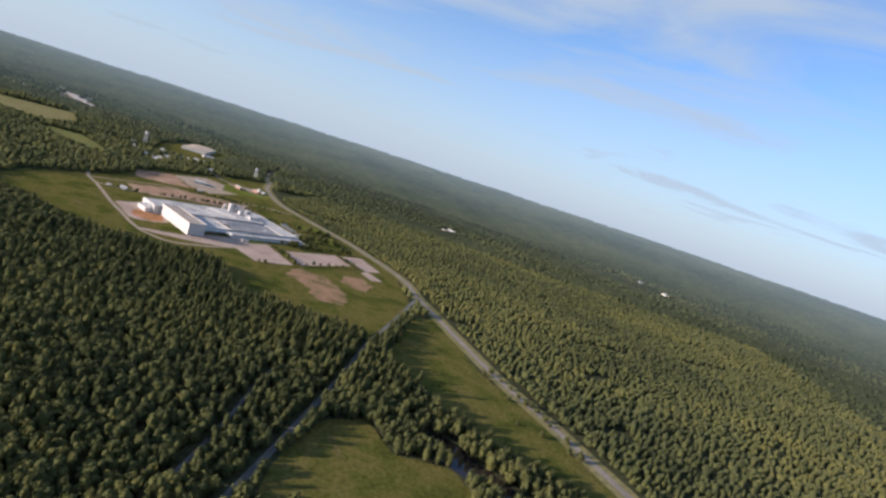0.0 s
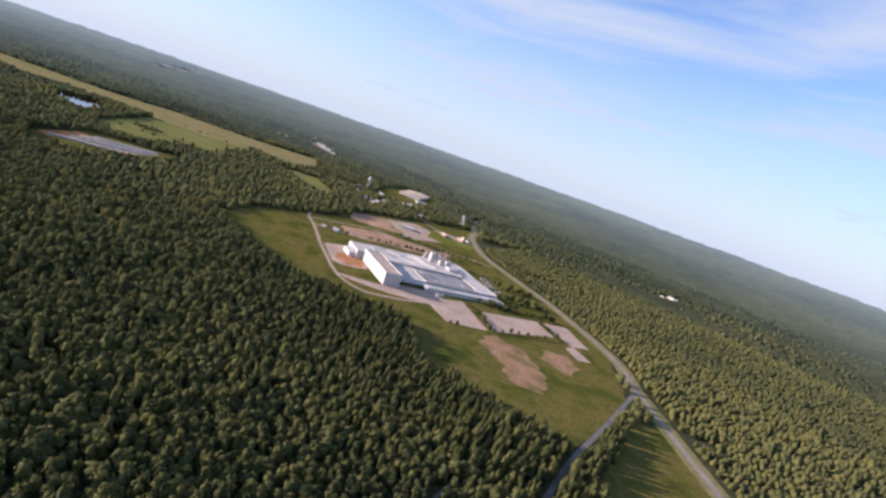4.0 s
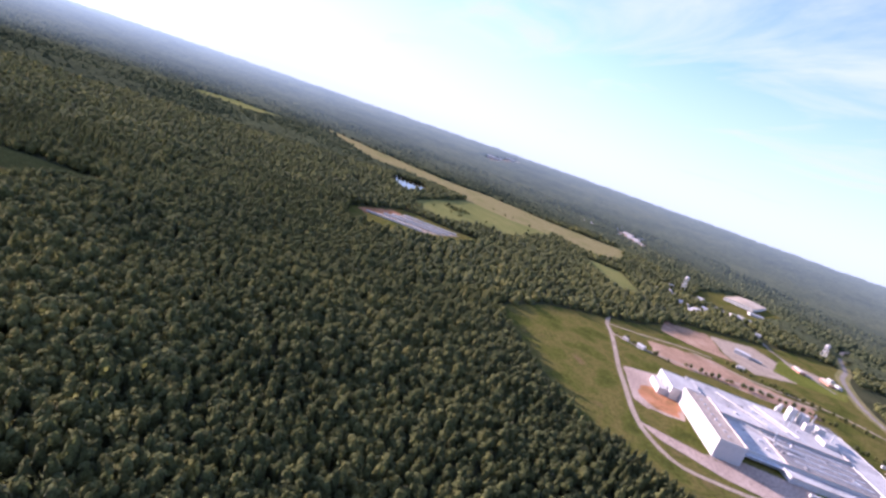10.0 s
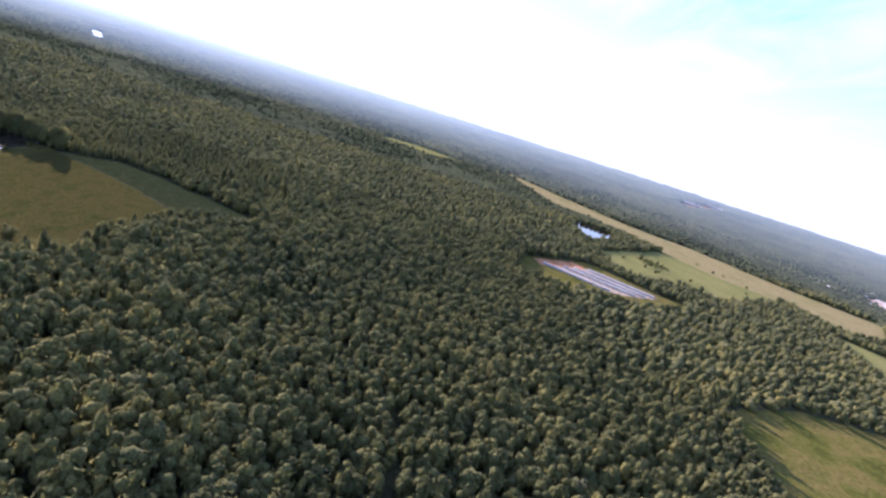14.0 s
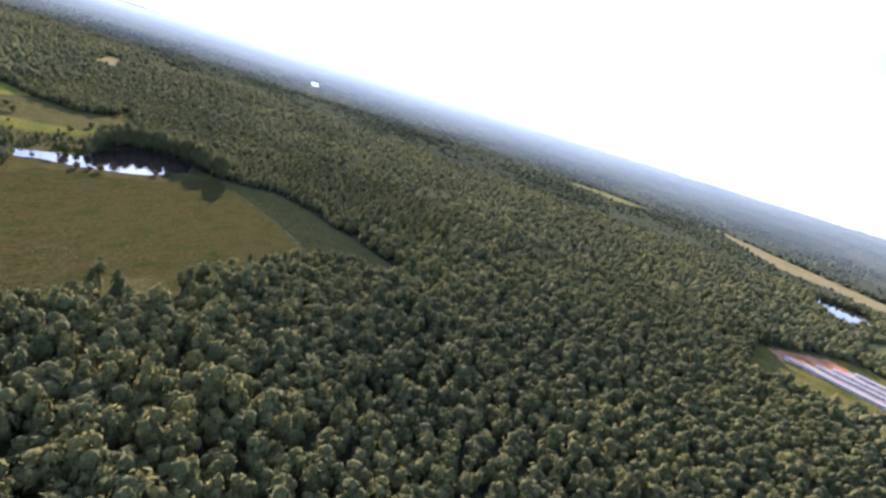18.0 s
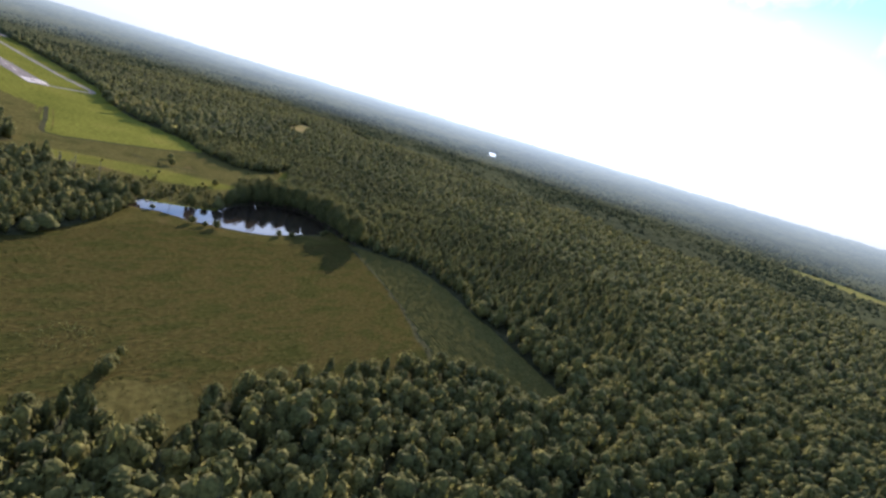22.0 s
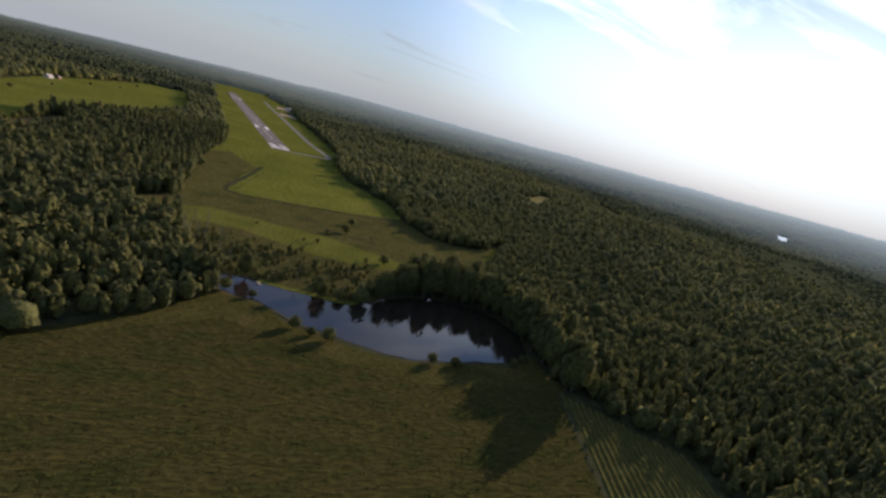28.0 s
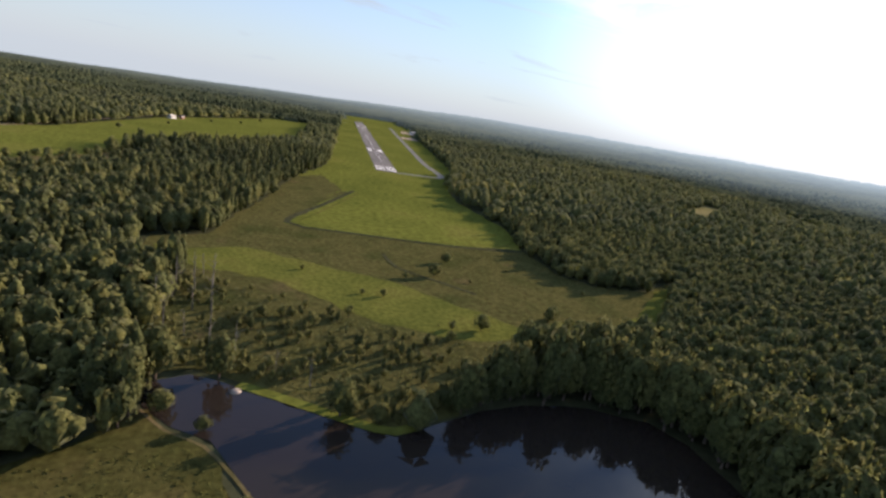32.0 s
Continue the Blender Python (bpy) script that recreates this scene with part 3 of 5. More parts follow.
# ------------------------------------------------------------ ground
def axis(lo, hi, far_lo, far_hi, fine, coarse):
    a = list(np.arange(lo, hi, fine))
    for sgn, start, end in ((1, hi, far_hi), (-1, lo - fine, far_lo)):
        p, s = start, fine
        while (end - p) * sgn > 0:
            a.append(p)
            s = min(s * 1.12, coarse)
            p += s * sgn
        a.append(end)
    return np.array(sorted(set(a)))


def build_ground():
    xs, ys = axis(-260, 220, -4900, 3900, 6, 90), axis(-900, -360, -5200, 3600, 6, 90)
    gx, gy = np.meshgrid(xs, ys)
    gz = rise_np(gx, gy)
    for poly in (POND, WEST_POND, CREEK):
        cx, cy = np.mean([p[0] for p in poly]), np.mean([p[1] for p in poly])
        grown = [(cx + (x - cx) * 0.85, cy + (y - cy) * 0.8) for x, y in poly]
        gz = np.where(inside(gx, gy, grown), gz - 1.5, gz)
    n, m = len(xs), len(ys)
    verts = np.stack([gx, gy, gz], -1).reshape(-1, 3)
    i = np.arange((m - 1) * n).reshape(m - 1, n)[:, :-1].ravel()
    faces = np.stack([i, i + 1, i + n + 1, i + n], 1)
    me = array_mesh("ground", verts, faces, M_FLOOR, smooth=True)
    tagged(new("ground", me), "dark leaf-littered ground under the wide pine and oak woods", "ground", "", "structure")


build_ground()


def pond(name, poly, z, label):
    bm = bmesh.new()
    f = bm.faces.new([bm.verts.new((x, y, z + rise(x, y))) for x, y in ragged(poly, 8, 1.2, 4)])
    f.normal_update()
    if f.normal.z < 0:
        f.normal_flip()
    bmesh.ops.triangulate(bm, faces=[f])
    return tagged(part(name, bm, M_WATER), label, "water", "", "structure")


pond("water", POND, 0.10, "still dark brown pond water mirroring the sky below the crop field")
pond("water", WEST_POND, 0.35, "small bright pond among the woods by the pasture")
pond("water", CREEK, 0.3, "dark creek water winding below the roadside meadow")
pond("water", FAR_WATER, 5.0, "distant lake shining white in the woods")
flat("airfield_grass", AIRFIELD, 0.10, M_GRASS, "bright green mown grass round the runway", "grass")
flat("meadow", MEADOW, 0.14, M_SCRUB, "rough brown and green scrub meadow below the runway", "meadow")
flat("meadow_path", MEADOW_PATH, 0.22, M_SWARD, "mown green swathe curving through the scrub meadow", "grass", edge=3)
flat("rough_verge", SOILSIDE, 0.12, M_SCRUB, "rough brown weeds between the wood and the airfield", "meadow")
flat("crop_field", CROP, 0.15, M_CROP, "broad brownish-green tall crop field by the pond", "field")
flat("row_crop_field", CROP2, 0.15, M_CROP2, "narrow field of green crop rows beside the wood", "field")
flat("plant_grounds", SITE, 0.10, M_MEADOW, "patchy green and straw-coloured grass round the factory", "grass")
flat("roadside_meadow", ROADSIDE, 0.12, M_MEADOW, "olive and straw-coloured meadow along the highway", "meadow")
flat("lower_meadow", LOWER_MEADOW, 0.12, M_MEADOW, "shadowed green meadow beside the creek", "meadow")
flat("pasture", PASTURE, 0.15, M_PASTURE, "green pasture with scattered trees beyond the woods", "pasture")
flat("long_field", LONG_FIELD, 0.22, M_STRAW, "long straw-coloured field strip", "field")
flat("narrow_field", NARROW_FIELD, 0.15, M_PASTURE, "narrow green field between the woods", "field")
flat("west_field", LEFT_FIELD, 0.15, M_GRASS, "green hay field beyond the pine wood", "field")
flat("shed_yard", SHED_YARD, 0.15, M_MEADOW, "worn straw-coloured grass round the long sheds", "yard")
flat("bare_soil", [(205, -1335), (240, -1330), (300, -1420), (285, -1440), (262, -1425), (236, -1380)], 0.25, M_SOIL, "orange bare earth at the ends of the long sheds", "soil", edge=4)
flat("yard", [(228, -1338), (278, -1440), (208, -1548), (176, -1496), (158, -1440)], 0.2, M_GRAVEL, "pale gravel between the long sheds", "yard", edge=2)
flat("lot", TOWN_LOTS, 0.3, M_MEADOW, "worn grass between the buildings of the town", "yard")
for poly in (FAR_LOTS, FAR_LOTS_B, ROADHOUSE):
    flat("lot", poly, 0.3, M_GRAVEL, "pale gravel lot in the distant town", "yard")
flat("clearing", EAST_PATCH, 0.3, M_PASTURE, "pale green field far off in the woods", "field")
for poly in (NORTH_PATCH, NORTH_PATCH_B):
    flat("clearing", poly, 0.3, M_STRAW, "small straw-coloured clearing in the woods", "meadow", edge=12)
strip("road", HIGHWAY, 27, 0.18, M_STRAW, "worn grass verge along the highway", "verge")
strip("road", HIGHWAY, 9.5, 0.24, M_ROAD, "pale grey two-lane highway between meadow and pine wood", "road")
strip("road", BACK_ROAD, 9, 0.3, M_GRAVEL, "pale back road cut through the far woods", "road")
strip("road", TOWN_ROAD, 7, 0.32, M_ROAD, "pale road through the small town", "road")
strip("road", SIDE_ROAD, 5.5, 0.2, M_ROAD_SHADE, "shaded side road between dark trees", "road")
strip("road", SIDE_TRACK, 3, 0.2, M_ROAD_SHADE, "narrow dark track through the wood", "road")

# ------------------------------------------------------------ woods
rng = np.random.default_rng(7)


def ico(sub):
    bm = bmesh.new()
    bmesh.ops.create_icosphere(bm, subdivisions=sub, radius=1.0)
    v = np.array([p.co[:] for p in bm.verts])
    f = np.array([[q.index for q in p.verts] for p in bm.faces])
    bm.free()
    return v, f


def soft_normals(v, f):
    """The direction in which the rounded surface faces at each of its points."""
    n = np.cross(v[f[:, 1]] - v[f[:, 0]], v[f[:, 2]] - v[f[:, 0]])
    out = np.zeros_like(v)
    for k in range(3):
        np.add.at(out, f[:, k], n)
    return out / (np.linalg.norm(out, axis=1, keepdims=True) + 1e-9)


def crown_template(seed, lumps, leaves, tall, cone=0.0, leaf=1.0, body=0.93):
    """A unit crown: a lobed body with smaller boughs bulging from it, and loose leaf clumps that break its outline; foot at 0, height 1, radius about 0.5."""
    r = np.random.default_rng(seed)
    vs, fs, os, n = [], [], [], 0
    ph = r.uniform(0, math.tau, 4)
    v0, f0 = ico(1)
    for k in range(lumps):
        v = v0 * (1 + r.uniform(-0.16, 0.16, (len(v0), 1)))
        if k == 0:
            d = np.array([0, 0, 0.6])
            v = v * body * np.array([0.36, 0.36, 0.4 * min(tall, 1.1)]) + np.array([0, 0, 0.5])
        else:
            # boughs bulge all round the upper crown, the last one at its top
            a, e = k * 2.4 + ph[0] + r.uniform(-0.4, 0.4), -0.25 + 1.6 * ((k - 0.5) / max(lumps - 1, 1)) ** 1.2
            d = np.array([math.cos(a) * math.cos(e), math.sin(a) * math.cos(e), math.sin(e)])
            v = v * body * r.uniform(0.19, 0.27) * np.array([1, 1, 0.85]) + d * np.array([0.29, 0.29, 0.33]) * r.uniform(0.9, 1.12) + np.array([0, 0, 0.53])
        v[:, :2] *= (1 - cone * np.clip(v[:, 2:3], 0, 1)) * (1 + 0.35 * cone)
        o = soft_normals(v, f0)
        f = f0[(o[f0].mean(1) @ d) > (-0.2 if k else -0.5)]          # what is buried inside the crown is left away
        vs.append(v)
        fs.append(f + n)
        os.append(o)
        n += len(v)
    for k in range(leaves):
        a, e = r.uniform(0, math.tau), r.uniform(-0.5, 1.45)
        d = np.array([math.cos(a) * math.cos(e), math.sin(a) * math.cos(e), math.sin(e)])
        h = 0.58 + d[2] * 0.38
        q = np.array([d[0] * 0.45 * (1 - cone * h), d[1] * 0.45 * (1 - cone * h), h]) * r.uniform(0.8, 1.06)
        lobe = 1 + 0.15 * math.sin(3 * a + ph[0] + 2.4 * d[2]) + 0.12 * math.sin(5 * a + ph[1] - 4.2 * d[2])
        q = np.array([q[0] * lobe, q[1] * lobe, 0.5 + (q[2] - 0.5) * (0.4 + 0.6 * lobe)])
        t1 = np.cross(d + r.normal(0, 0.5, 3), r.normal(0, 1, 3))
        t1 /= np.linalg.norm(t1) + 1e-6
        t2 = np.cross(d, t1) + r.normal(0, 0.3, 3)
        s = r.uniform(0.055, 0.115) * leaf
        v = np.stack([q + t1 * s, q - t1 * s * 0.6 + t2 * s, q - t1 * s * 0.5 - t2 * s])
        vs.append(v)
        fs.append(np.array([[n, n + 1, n + 2]]))
        os.append(outwards(v))
        n += 3
    return np.concatenate(vs), np.concatenate(fs), np.concatenate(os)


def outwards(v, mid=0.48):
    """The rounded crown's surface direction at each of its points."""
    d = v - np.array([0, 0, mid])
    return d / (np.linalg.norm(d, axis=1, keepdims=True) + 1e-6)


def scatter(x0, y0, x1, y1, step, jit=0.45):
    gx, gy = np.meshgrid(np.arange(x0, x1, step), np.arange(y0, y1, step))
    gx[::2] += step / 2
    x, y = gx.ravel() + rng.uniform(-jit, jit, gx.size) * step, gy.ravel() + rng.uniform(-jit, jit, gx.size) * step
    keep = wooded(x, y)
    return x[keep], y[keep]


def patchy(x, y, s):
    """A smooth pattern over the land, 0 to 1, for stands of taller or darker trees."""
    return 0.5 + 0.25 * (np.sin(x / s + 1.3 * np.sin(y / (s * 0.7))) + np.sin(y / (s * 0.8) + 2.1 + np.sin(x / (s * 1.3))))


def wood(name, x, y, templates, height, width, label, sink=0.12, mat=None, shade=0.0):
    """All crowns of one stand, joined."""
    pick = rng.integers(0, len(templates), len(x))
    p1 = patchy(x, y, 90.0)
    hh = height * rng.uniform(0.72, 1.12, len(x)) * (0.82 + 0.3 * p1)
    hh = hh * np.where(rng.random(len(x)) < 0.12, 1.28, 1.0)
    big = np.where(rng.random(len(x)) < 0.2, 1.4, 1.0)
    ww = width * rng.uniform(0.72, 1.2, len(x)) * (0.85 + 0.25 * p1) * big
    ang = rng.uniform(0, math.tau, len(x))
    tint = np.clip(rng.normal(0.45, 0.17, len(x)) + 0.35 * (patchy(x, y, 60.0) - 0.5) + 0.3 * (patchy(y, x, 170.0) - 0.5) + shade, 0, 1)
    V, F, C, O, n = [], [], [], [], 0
    for k, (tv, tf, out) in enumerate(templates):
        s = pick == k
        c, q = np.cos(ang[s])[:, None], np.sin(ang[s])[:, None]
        vx = (tv[None, :, 0] * c - tv[None, :, 1] * q) * ww[s][:, None] + x[s][:, None]
        vy = (tv[None, :, 0] * q + tv[None, :, 1] * c) * ww[s][:, None] + y[s][:, None]
        vz = (tv[None, :, 2] - sink) * hh[s][:, None] + rise_np(x[s], y[s])[:, None]
        V.append(np.stack([vx, vy, vz], -1).reshape(-1, 3))
        O.append(np.stack([out[None, :, 0] * c - out[None, :, 1] * q, out[None, :, 0] * q + out[None, :, 1] * c, out[None, :, 2] + 0 * c], -1).reshape(-1, 3))
        m = int(s.sum())
        F.append((tf[None] + (np.arange(m) * len(tv))[:, None, None] + n).reshape(-1, 3))
        C.append(np.repeat(tint[s], len(tv)))
        n += m * len(tv)
    me = array_mesh(name, np.concatenate(V), np.concatenate(F), mat or M_LEAF, np.concatenate(C), outward=np.concatenate(O))
    return tagged(new(name, me), label, "woods", "", "stuff")


BROAD = [crown_template(s, 3, 48, 1.1, 0.2) for s in range(11, 17)]
PINE = [crown_template(s, 3, 48, 1.1, 0.5) for s in range(31, 35)]
GREAT = [crown_template(s, 5, 84, 1.0, 0.08, 0.85) for s in range(21, 28)]
SPARSE = [crown_template(s, 0, 15, 1.0) for s in range(51, 55)]


def low_template(seed, sides=4, leaves=7):
    """A crown seen from afar: an uneven dome and a few leaf clumps."""
    r = np.random.default_rng(seed)
    rings = []
    for rad, h in ((0.42, 0.32), (0.3, 0.7)):
        a = (np.arange(sides) + r.uniform(-0.25, 0.25, sides) + 0.5 * (h > 0.5)) * math.tau / sides
        q = rad * r.uniform(0.8, 1.2, sides)
        rings.append(np.stack([np.cos(a) * q, np.sin(a) * q, h + r.uniform(-0.08, 0.08, sides)], 1))
    v = np.concatenate([*rings, np.array([[r.uniform(-0.1, 0.1), r.uniform(-0.1, 0.1), 0.97]])])
    f = []
    for k in range(sides):
        m = (k + 1) % sides
        f += [(k, m, sides + k), (m, sides + m, sides + k), (sides + k, sides + m, 2 * sides)]
    f = np.array(f)
    o = outwards(v)
    if not leaves:
        return v, f, o
    lv, lf, lo = crown_template(seed + 100, 0, leaves, 1.0, 0.1, 1.5)
    return np.concatenate([v, lv]), np.concatenate([f, lf + len(v)]), np.concatenate([o, lo])


LOW = [low_template(s) for s in range(71, 77)]
YOUNG = [low_template(s, 4, 0) for s in range(91, 96)]
PLANTATION = HIGHWAY[:13] + [(-300, -2450), (-1750, -2450), (-1750, -950), (-1340, -950)]
TINY = [low_template(s, 3, 0) for s in range(81, 86)]
NEAR = [(-1120, -1330, -690, -940), (-930, -1500, -400, -1060), (-400, -1500, -150, -1230), (-430, -1330, 290, -830), (-30, -830, 330, -250), (-420, -640, -60, 60), (-430, -860, -205, -640), (-690, -1060, -430, -880)]
TALL = [1.0, 1.0, 1.0, 1.0, 0.74, 1.0, 1.0, 1.0]
STEP = [7.0, 7.0, 7.4, 8.4, 6.8, 7.4, 8.4, 7.6]          # closer stands of smaller trees in the west, wide crowns in the east
xs, ys, ws, hs = [], [], [], []
for i, b in enumerate(NEAR):
    x, y = scatter(*b, STEP[i])
    k = inside(x, y, PLANTATION)
    x, y = x[~k], y[~k]
    for o in NEAR[:i]:
        k = (x > o[0]) & (x < o[2]) & (y > o[1]) & (y < o[3])
        x, y = x[~k], y[~k]
    xs.append(x)
    ys.append(y)
    ws.append(np.full(x.shape, STEP[i] * 1.4))
    hs.append(np.full(x.shape, TALL[i]))
x, y, wide, high = np.concatenate(xs), np.concatenate(ys), np.concatenate(ws), np.concatenate(hs)
rim = (near_line(x, y, CROP[10:] + CROP[:2], 13) | near_line(x, y, POND + POND[:1], 12) | near_line(x, y, MEADOW[:2] + [(-100, -300)], 9)) & (x > -300)
EDGE = list(zip(x[rim], y[rim]))
x, y, wide, high = x[~rim], y[~rim], wide[~rim], high[~rim]
pine = (patchy(x + 300, y, 140.0) > 0.62) & ~((x > -430) & (x < 60) & (y > -1330) & (y < -830))
great = (wide > 11.5) & ~pine
wood("near_woods", x[~pine & ~great], y[~pine & ~great], BROAD, 17.5 * high[~pine & ~great], wide[~pine & ~great], "dense dark green broadleaf wood with uneven sunlit crowns")
wood("great_woods", x[great], y[great], GREAT, 19.0, wide[great], "old broadleaf wood of wide rounded crowns")
wood("near_pines", x[pine], y[pine], PINE, 19.5 * high[pine], wide[pine] * 0.86, "dense stand of narrow dark pines")


def in_near(x, y):
    k = np.zeros(x.shape, bool)
    for o in NEAR:
        k |= (x > o[0]) & (x < o[2]) & (y > o[1]) & (y < o[3])
    return k


x, y = scatter(-1750, -2450, 900, 700, 12.2)
k = in_near(x, y) | inside(x, y, PLANTATION)
wood("middle_woods", x[~k], y[~k], LOW, 17.0, 14.2, "wide dark green forest of mixed trees")


x, y = scatter(-1750, -2450, -300, -950, 7.8)
k = inside(x, y, PLANTATION) & (rng.random(x.size) > 0.05) & (patchy(x + 50, y, 38.0) < 0.95)
x, y = x[k], y[k]
wood("pine_plantation", x, y, YOUNG, 10.0 + 5.0 * patchy(y, x, 75.0), 8.6, "even young pine plantation beyond the highway", shade=0.06 + 0.5 * (patchy(x, y, 150.0) - 0.5))


def haze_glow_attribute(me, x, y):
    """Haze strength for the woods' emission: grows with distance, more so towards the sun."""
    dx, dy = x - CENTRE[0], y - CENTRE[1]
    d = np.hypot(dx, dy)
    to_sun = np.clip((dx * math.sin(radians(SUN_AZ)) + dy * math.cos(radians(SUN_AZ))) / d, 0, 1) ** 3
    haze_glow = np.clip((d - 1900) / 2400, 0, 1) ** 1.6 * (0.2 + 0.42 * to_sun)
    me.attributes.new("haze_glow", 'FLOAT', 'POINT').data.foreach_set("value", haze_glow.astype(np.float32))


FAR_STANDS = [(-2600, -3350, -1750, -1000), (-1750, -3350, 2350, -2450), (900, -2450, 2350, 1350), (-1150, 700, 900, 1750)]


def far_stands():
    xs, ys = [], []
    for b in FAR_STANDS:
        x, y = scatter(*b, 17.0)
        k = np.hypot(x - CENTRE[0], y - CENTRE[1]) < 2950
        xs.append(x[k])
        ys.append(y[k])
    x, y = np.concatenate(xs), np.concatenate(ys)
    # these crowns emit the painted haze as well
    ob = wood("backdrop_trees", x, y, TINY, 17.0, 19.5, "distant forest of countless small crowns with emissive haze", mat=M_DISTANCE, shade=0.6 * (patchy(x, y, 260.0) - 0.5))
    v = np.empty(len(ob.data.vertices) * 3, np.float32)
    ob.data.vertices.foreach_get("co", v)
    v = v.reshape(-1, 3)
    haze_glow_attribute(ob.data, v[:, 0], v[:, 1])


far_stands()


def far_canopy():
    step = 26.0
    xs, ys = np.arange(-4900, 3900, step), np.arange(-5200, 3600, step)
    gx, gy = np.meshgrid(xs, ys)
    gx = gx + rng.uniform(-8, 8, gx.shape)
    gy = gy + rng.uniform(-8, 8, gx.shape)
    r = np.hypot(gx - CENTRE[0], gy - CENTRE[1])
    mid = (gx > -1765) & (gx < 915) & (gy > -2465) & (gy < 715)
    low = np.zeros(gx.shape, bool)
    for x0, y0, x1, y1 in FAR_STANDS:
        low |= (gx > x0) & (gx < x1) & (gy > y0) & (gy < y1)
    low &= r < 2950
    gz = rise_np(gx, gy) + np.where(low, 6.0, 11.0) + rng.uniform(-4.5, 4.5, gx.shape) + 5 * patchy(gx, gy, 120.0)
    tint = np.clip(rng.normal(0.45, 0.11, gx.shape) + 0.6 * (patchy(gx, gy, 230.0) - 0.5) + 0.3 * (patchy(gy, gx, 90.0) - 0.5), 0, 1)
    ok = wooded(gx, gy) & ~mid & (r < 4330)
    n = len(xs)
    i = np.arange((len(ys) - 1) * n).reshape(len(ys) - 1, n)[:, :-1].ravel()
    faces = np.stack([i, i + 1, i + n + 1, i + n], 1)
    okf = ok.ravel()
    count = okf[faces].sum(1)
    gz = np.where(ok, gz, rise_np(gx, gy) - 1.0)
    faces = faces[count >= 2]
    rf = np.hypot(gx - CENTRE[0], gy - CENTRE[1]).ravel()[faces[:, 0]]
    verts = np.stack([gx, gy, gz], -1).reshape(-1, 3)
    for name, sel, mat, label in (("far_woods", rf < 2150, M_CANOPY, "endless dark forest canopy beyond the fields"), ("backdrop_woods", rf >= 2150, M_DISTANCE, "woods at the horizon with blue-grey haze glowing from their material")):
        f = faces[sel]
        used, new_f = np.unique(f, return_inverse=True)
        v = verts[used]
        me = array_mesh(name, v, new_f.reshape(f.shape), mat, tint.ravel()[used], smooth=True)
        # only the outer canopy glows to imitate haze
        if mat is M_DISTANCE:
            haze_glow_attribute(me, v[:, 0], v[:, 1])
        tagged(new(name, me), label, "woods", "", "stuff")


far_canopy()

# ------------------------------------------------------------ runway
def rect(bm, x0, y0, x1, y1, z):
    bm.faces.new([bm.verts.new(p) for p in ((x0, y0, z), (x1, y0, z), (x1, y1, z), (x0, y1, z))])
    return bm


M_TAXI = material("taxiway_asphalt", [(0.3, (0.15, 0.148, 0.135)), (0.7, (0.21, 0.205, 0.19))], 0.04, 9, 0.9, spec=0.0)
runway = tagged(part("runway", rect(bmesh.new(), -15, -4, 15, 1285, 0.20), M_RUNWAY), "long grey asphalt runway with worn white markings", "runway", "", "structure")
for side in (-1, 1):
    for k in range(4):
        x0 = side * (1.9 + 3.4 * k)
        part("threshold_bar", rect(bmesh.new(), min(x0, x0 + side * 1.7), 4, max(x0, x0 + side * 1.7), 50, 0.26), M_MARK, runway)
    for y0 in (258, 985):
        part("aiming_mark", rect(bmesh.new(), side * 10 - 3.2, y0, side * 10 + 3.2, y0 + 45, 0.26), M_MARK, runway)
for k in range(22):
    part("centre_line_dash", rect(bmesh.new(), -0.5, 110 + k * 50, 0.5, 140 + k * 50, 0.26), M_MARK, runway)
strip("taxiway", [(14, -2), (60, 4), (82, 25), (78, 182), (88, 511), (100, 900), (116, 1270)], 10, 0.2, M_TAXI, "pale grey taxiway beside the runway", "taxiway")
flat("apron", [(100, 740), (150, 745), (290, 1010), (290, 1290), (140, 1120)], 0.22, M_PAVE, "pale concrete apron beside the taxiway", "apron", edge=0)

# ------------------------------------------------------------ single trees and shrubs
def tree_thing(name, height, width, seed, label, category, cone=0.0, leaves=150, limbs=5, lumps=4):
    r = random.Random(seed)
    t = thing(name, (0, 0, -500), label, category)
    bm = tube((0, 0, -0.4), (0.02 * height, 0, height * 0.62), 0.022 * height + 0.06, 0.05, 7)
    for k in range(limbs):
        a = r.uniform(0, math.tau)
        h0 = height * r.uniform(0.22, 0.5)
        tube((0, 0, h0), (math.cos(a) * width * 0.3, math.sin(a) * width * 0.3, h0 + height * 0.22), 0.011 * height + 0.02, 0.02, 5, bm)
    part("trunk", bm, M_BARK, t)
    tv, tf, to = crown_template(seed, lumps, int(leaves * 3.0), 1.0, cone, 0.66, 0.78)
    v = (tv - np.array([0, 0, 0.1])) * np.array([width, width, height])
    me = array_mesh("crown", v, tf, M_LEAF, np.full(len(v), r.uniform(0.25, 0.75) if name != "shrub" else r.uniform(0.7, 0.95)), outward=to)
    c = new("crown", me)
    c.parent = t
    return t


def plant_all(protos, places, lo=0.8, hi=1.2, seed=3):
    r = random.Random(seed)
    for i, (x, y) in enumerate(places):
        s = r.uniform(lo, hi)
        copy_thing(protos[i % len(protos)], pose(x, y, rise(x, y), 0, 0, r.uniform(0, 360)) @ Matrix.Diagonal((s, s, s * r.uniform(0.9, 1.1), 1)))
    return None


def retire(protos):
    for p in protos:
        for o in (*p.children_recursive, p):
            bpy.data.objects.remove(o)


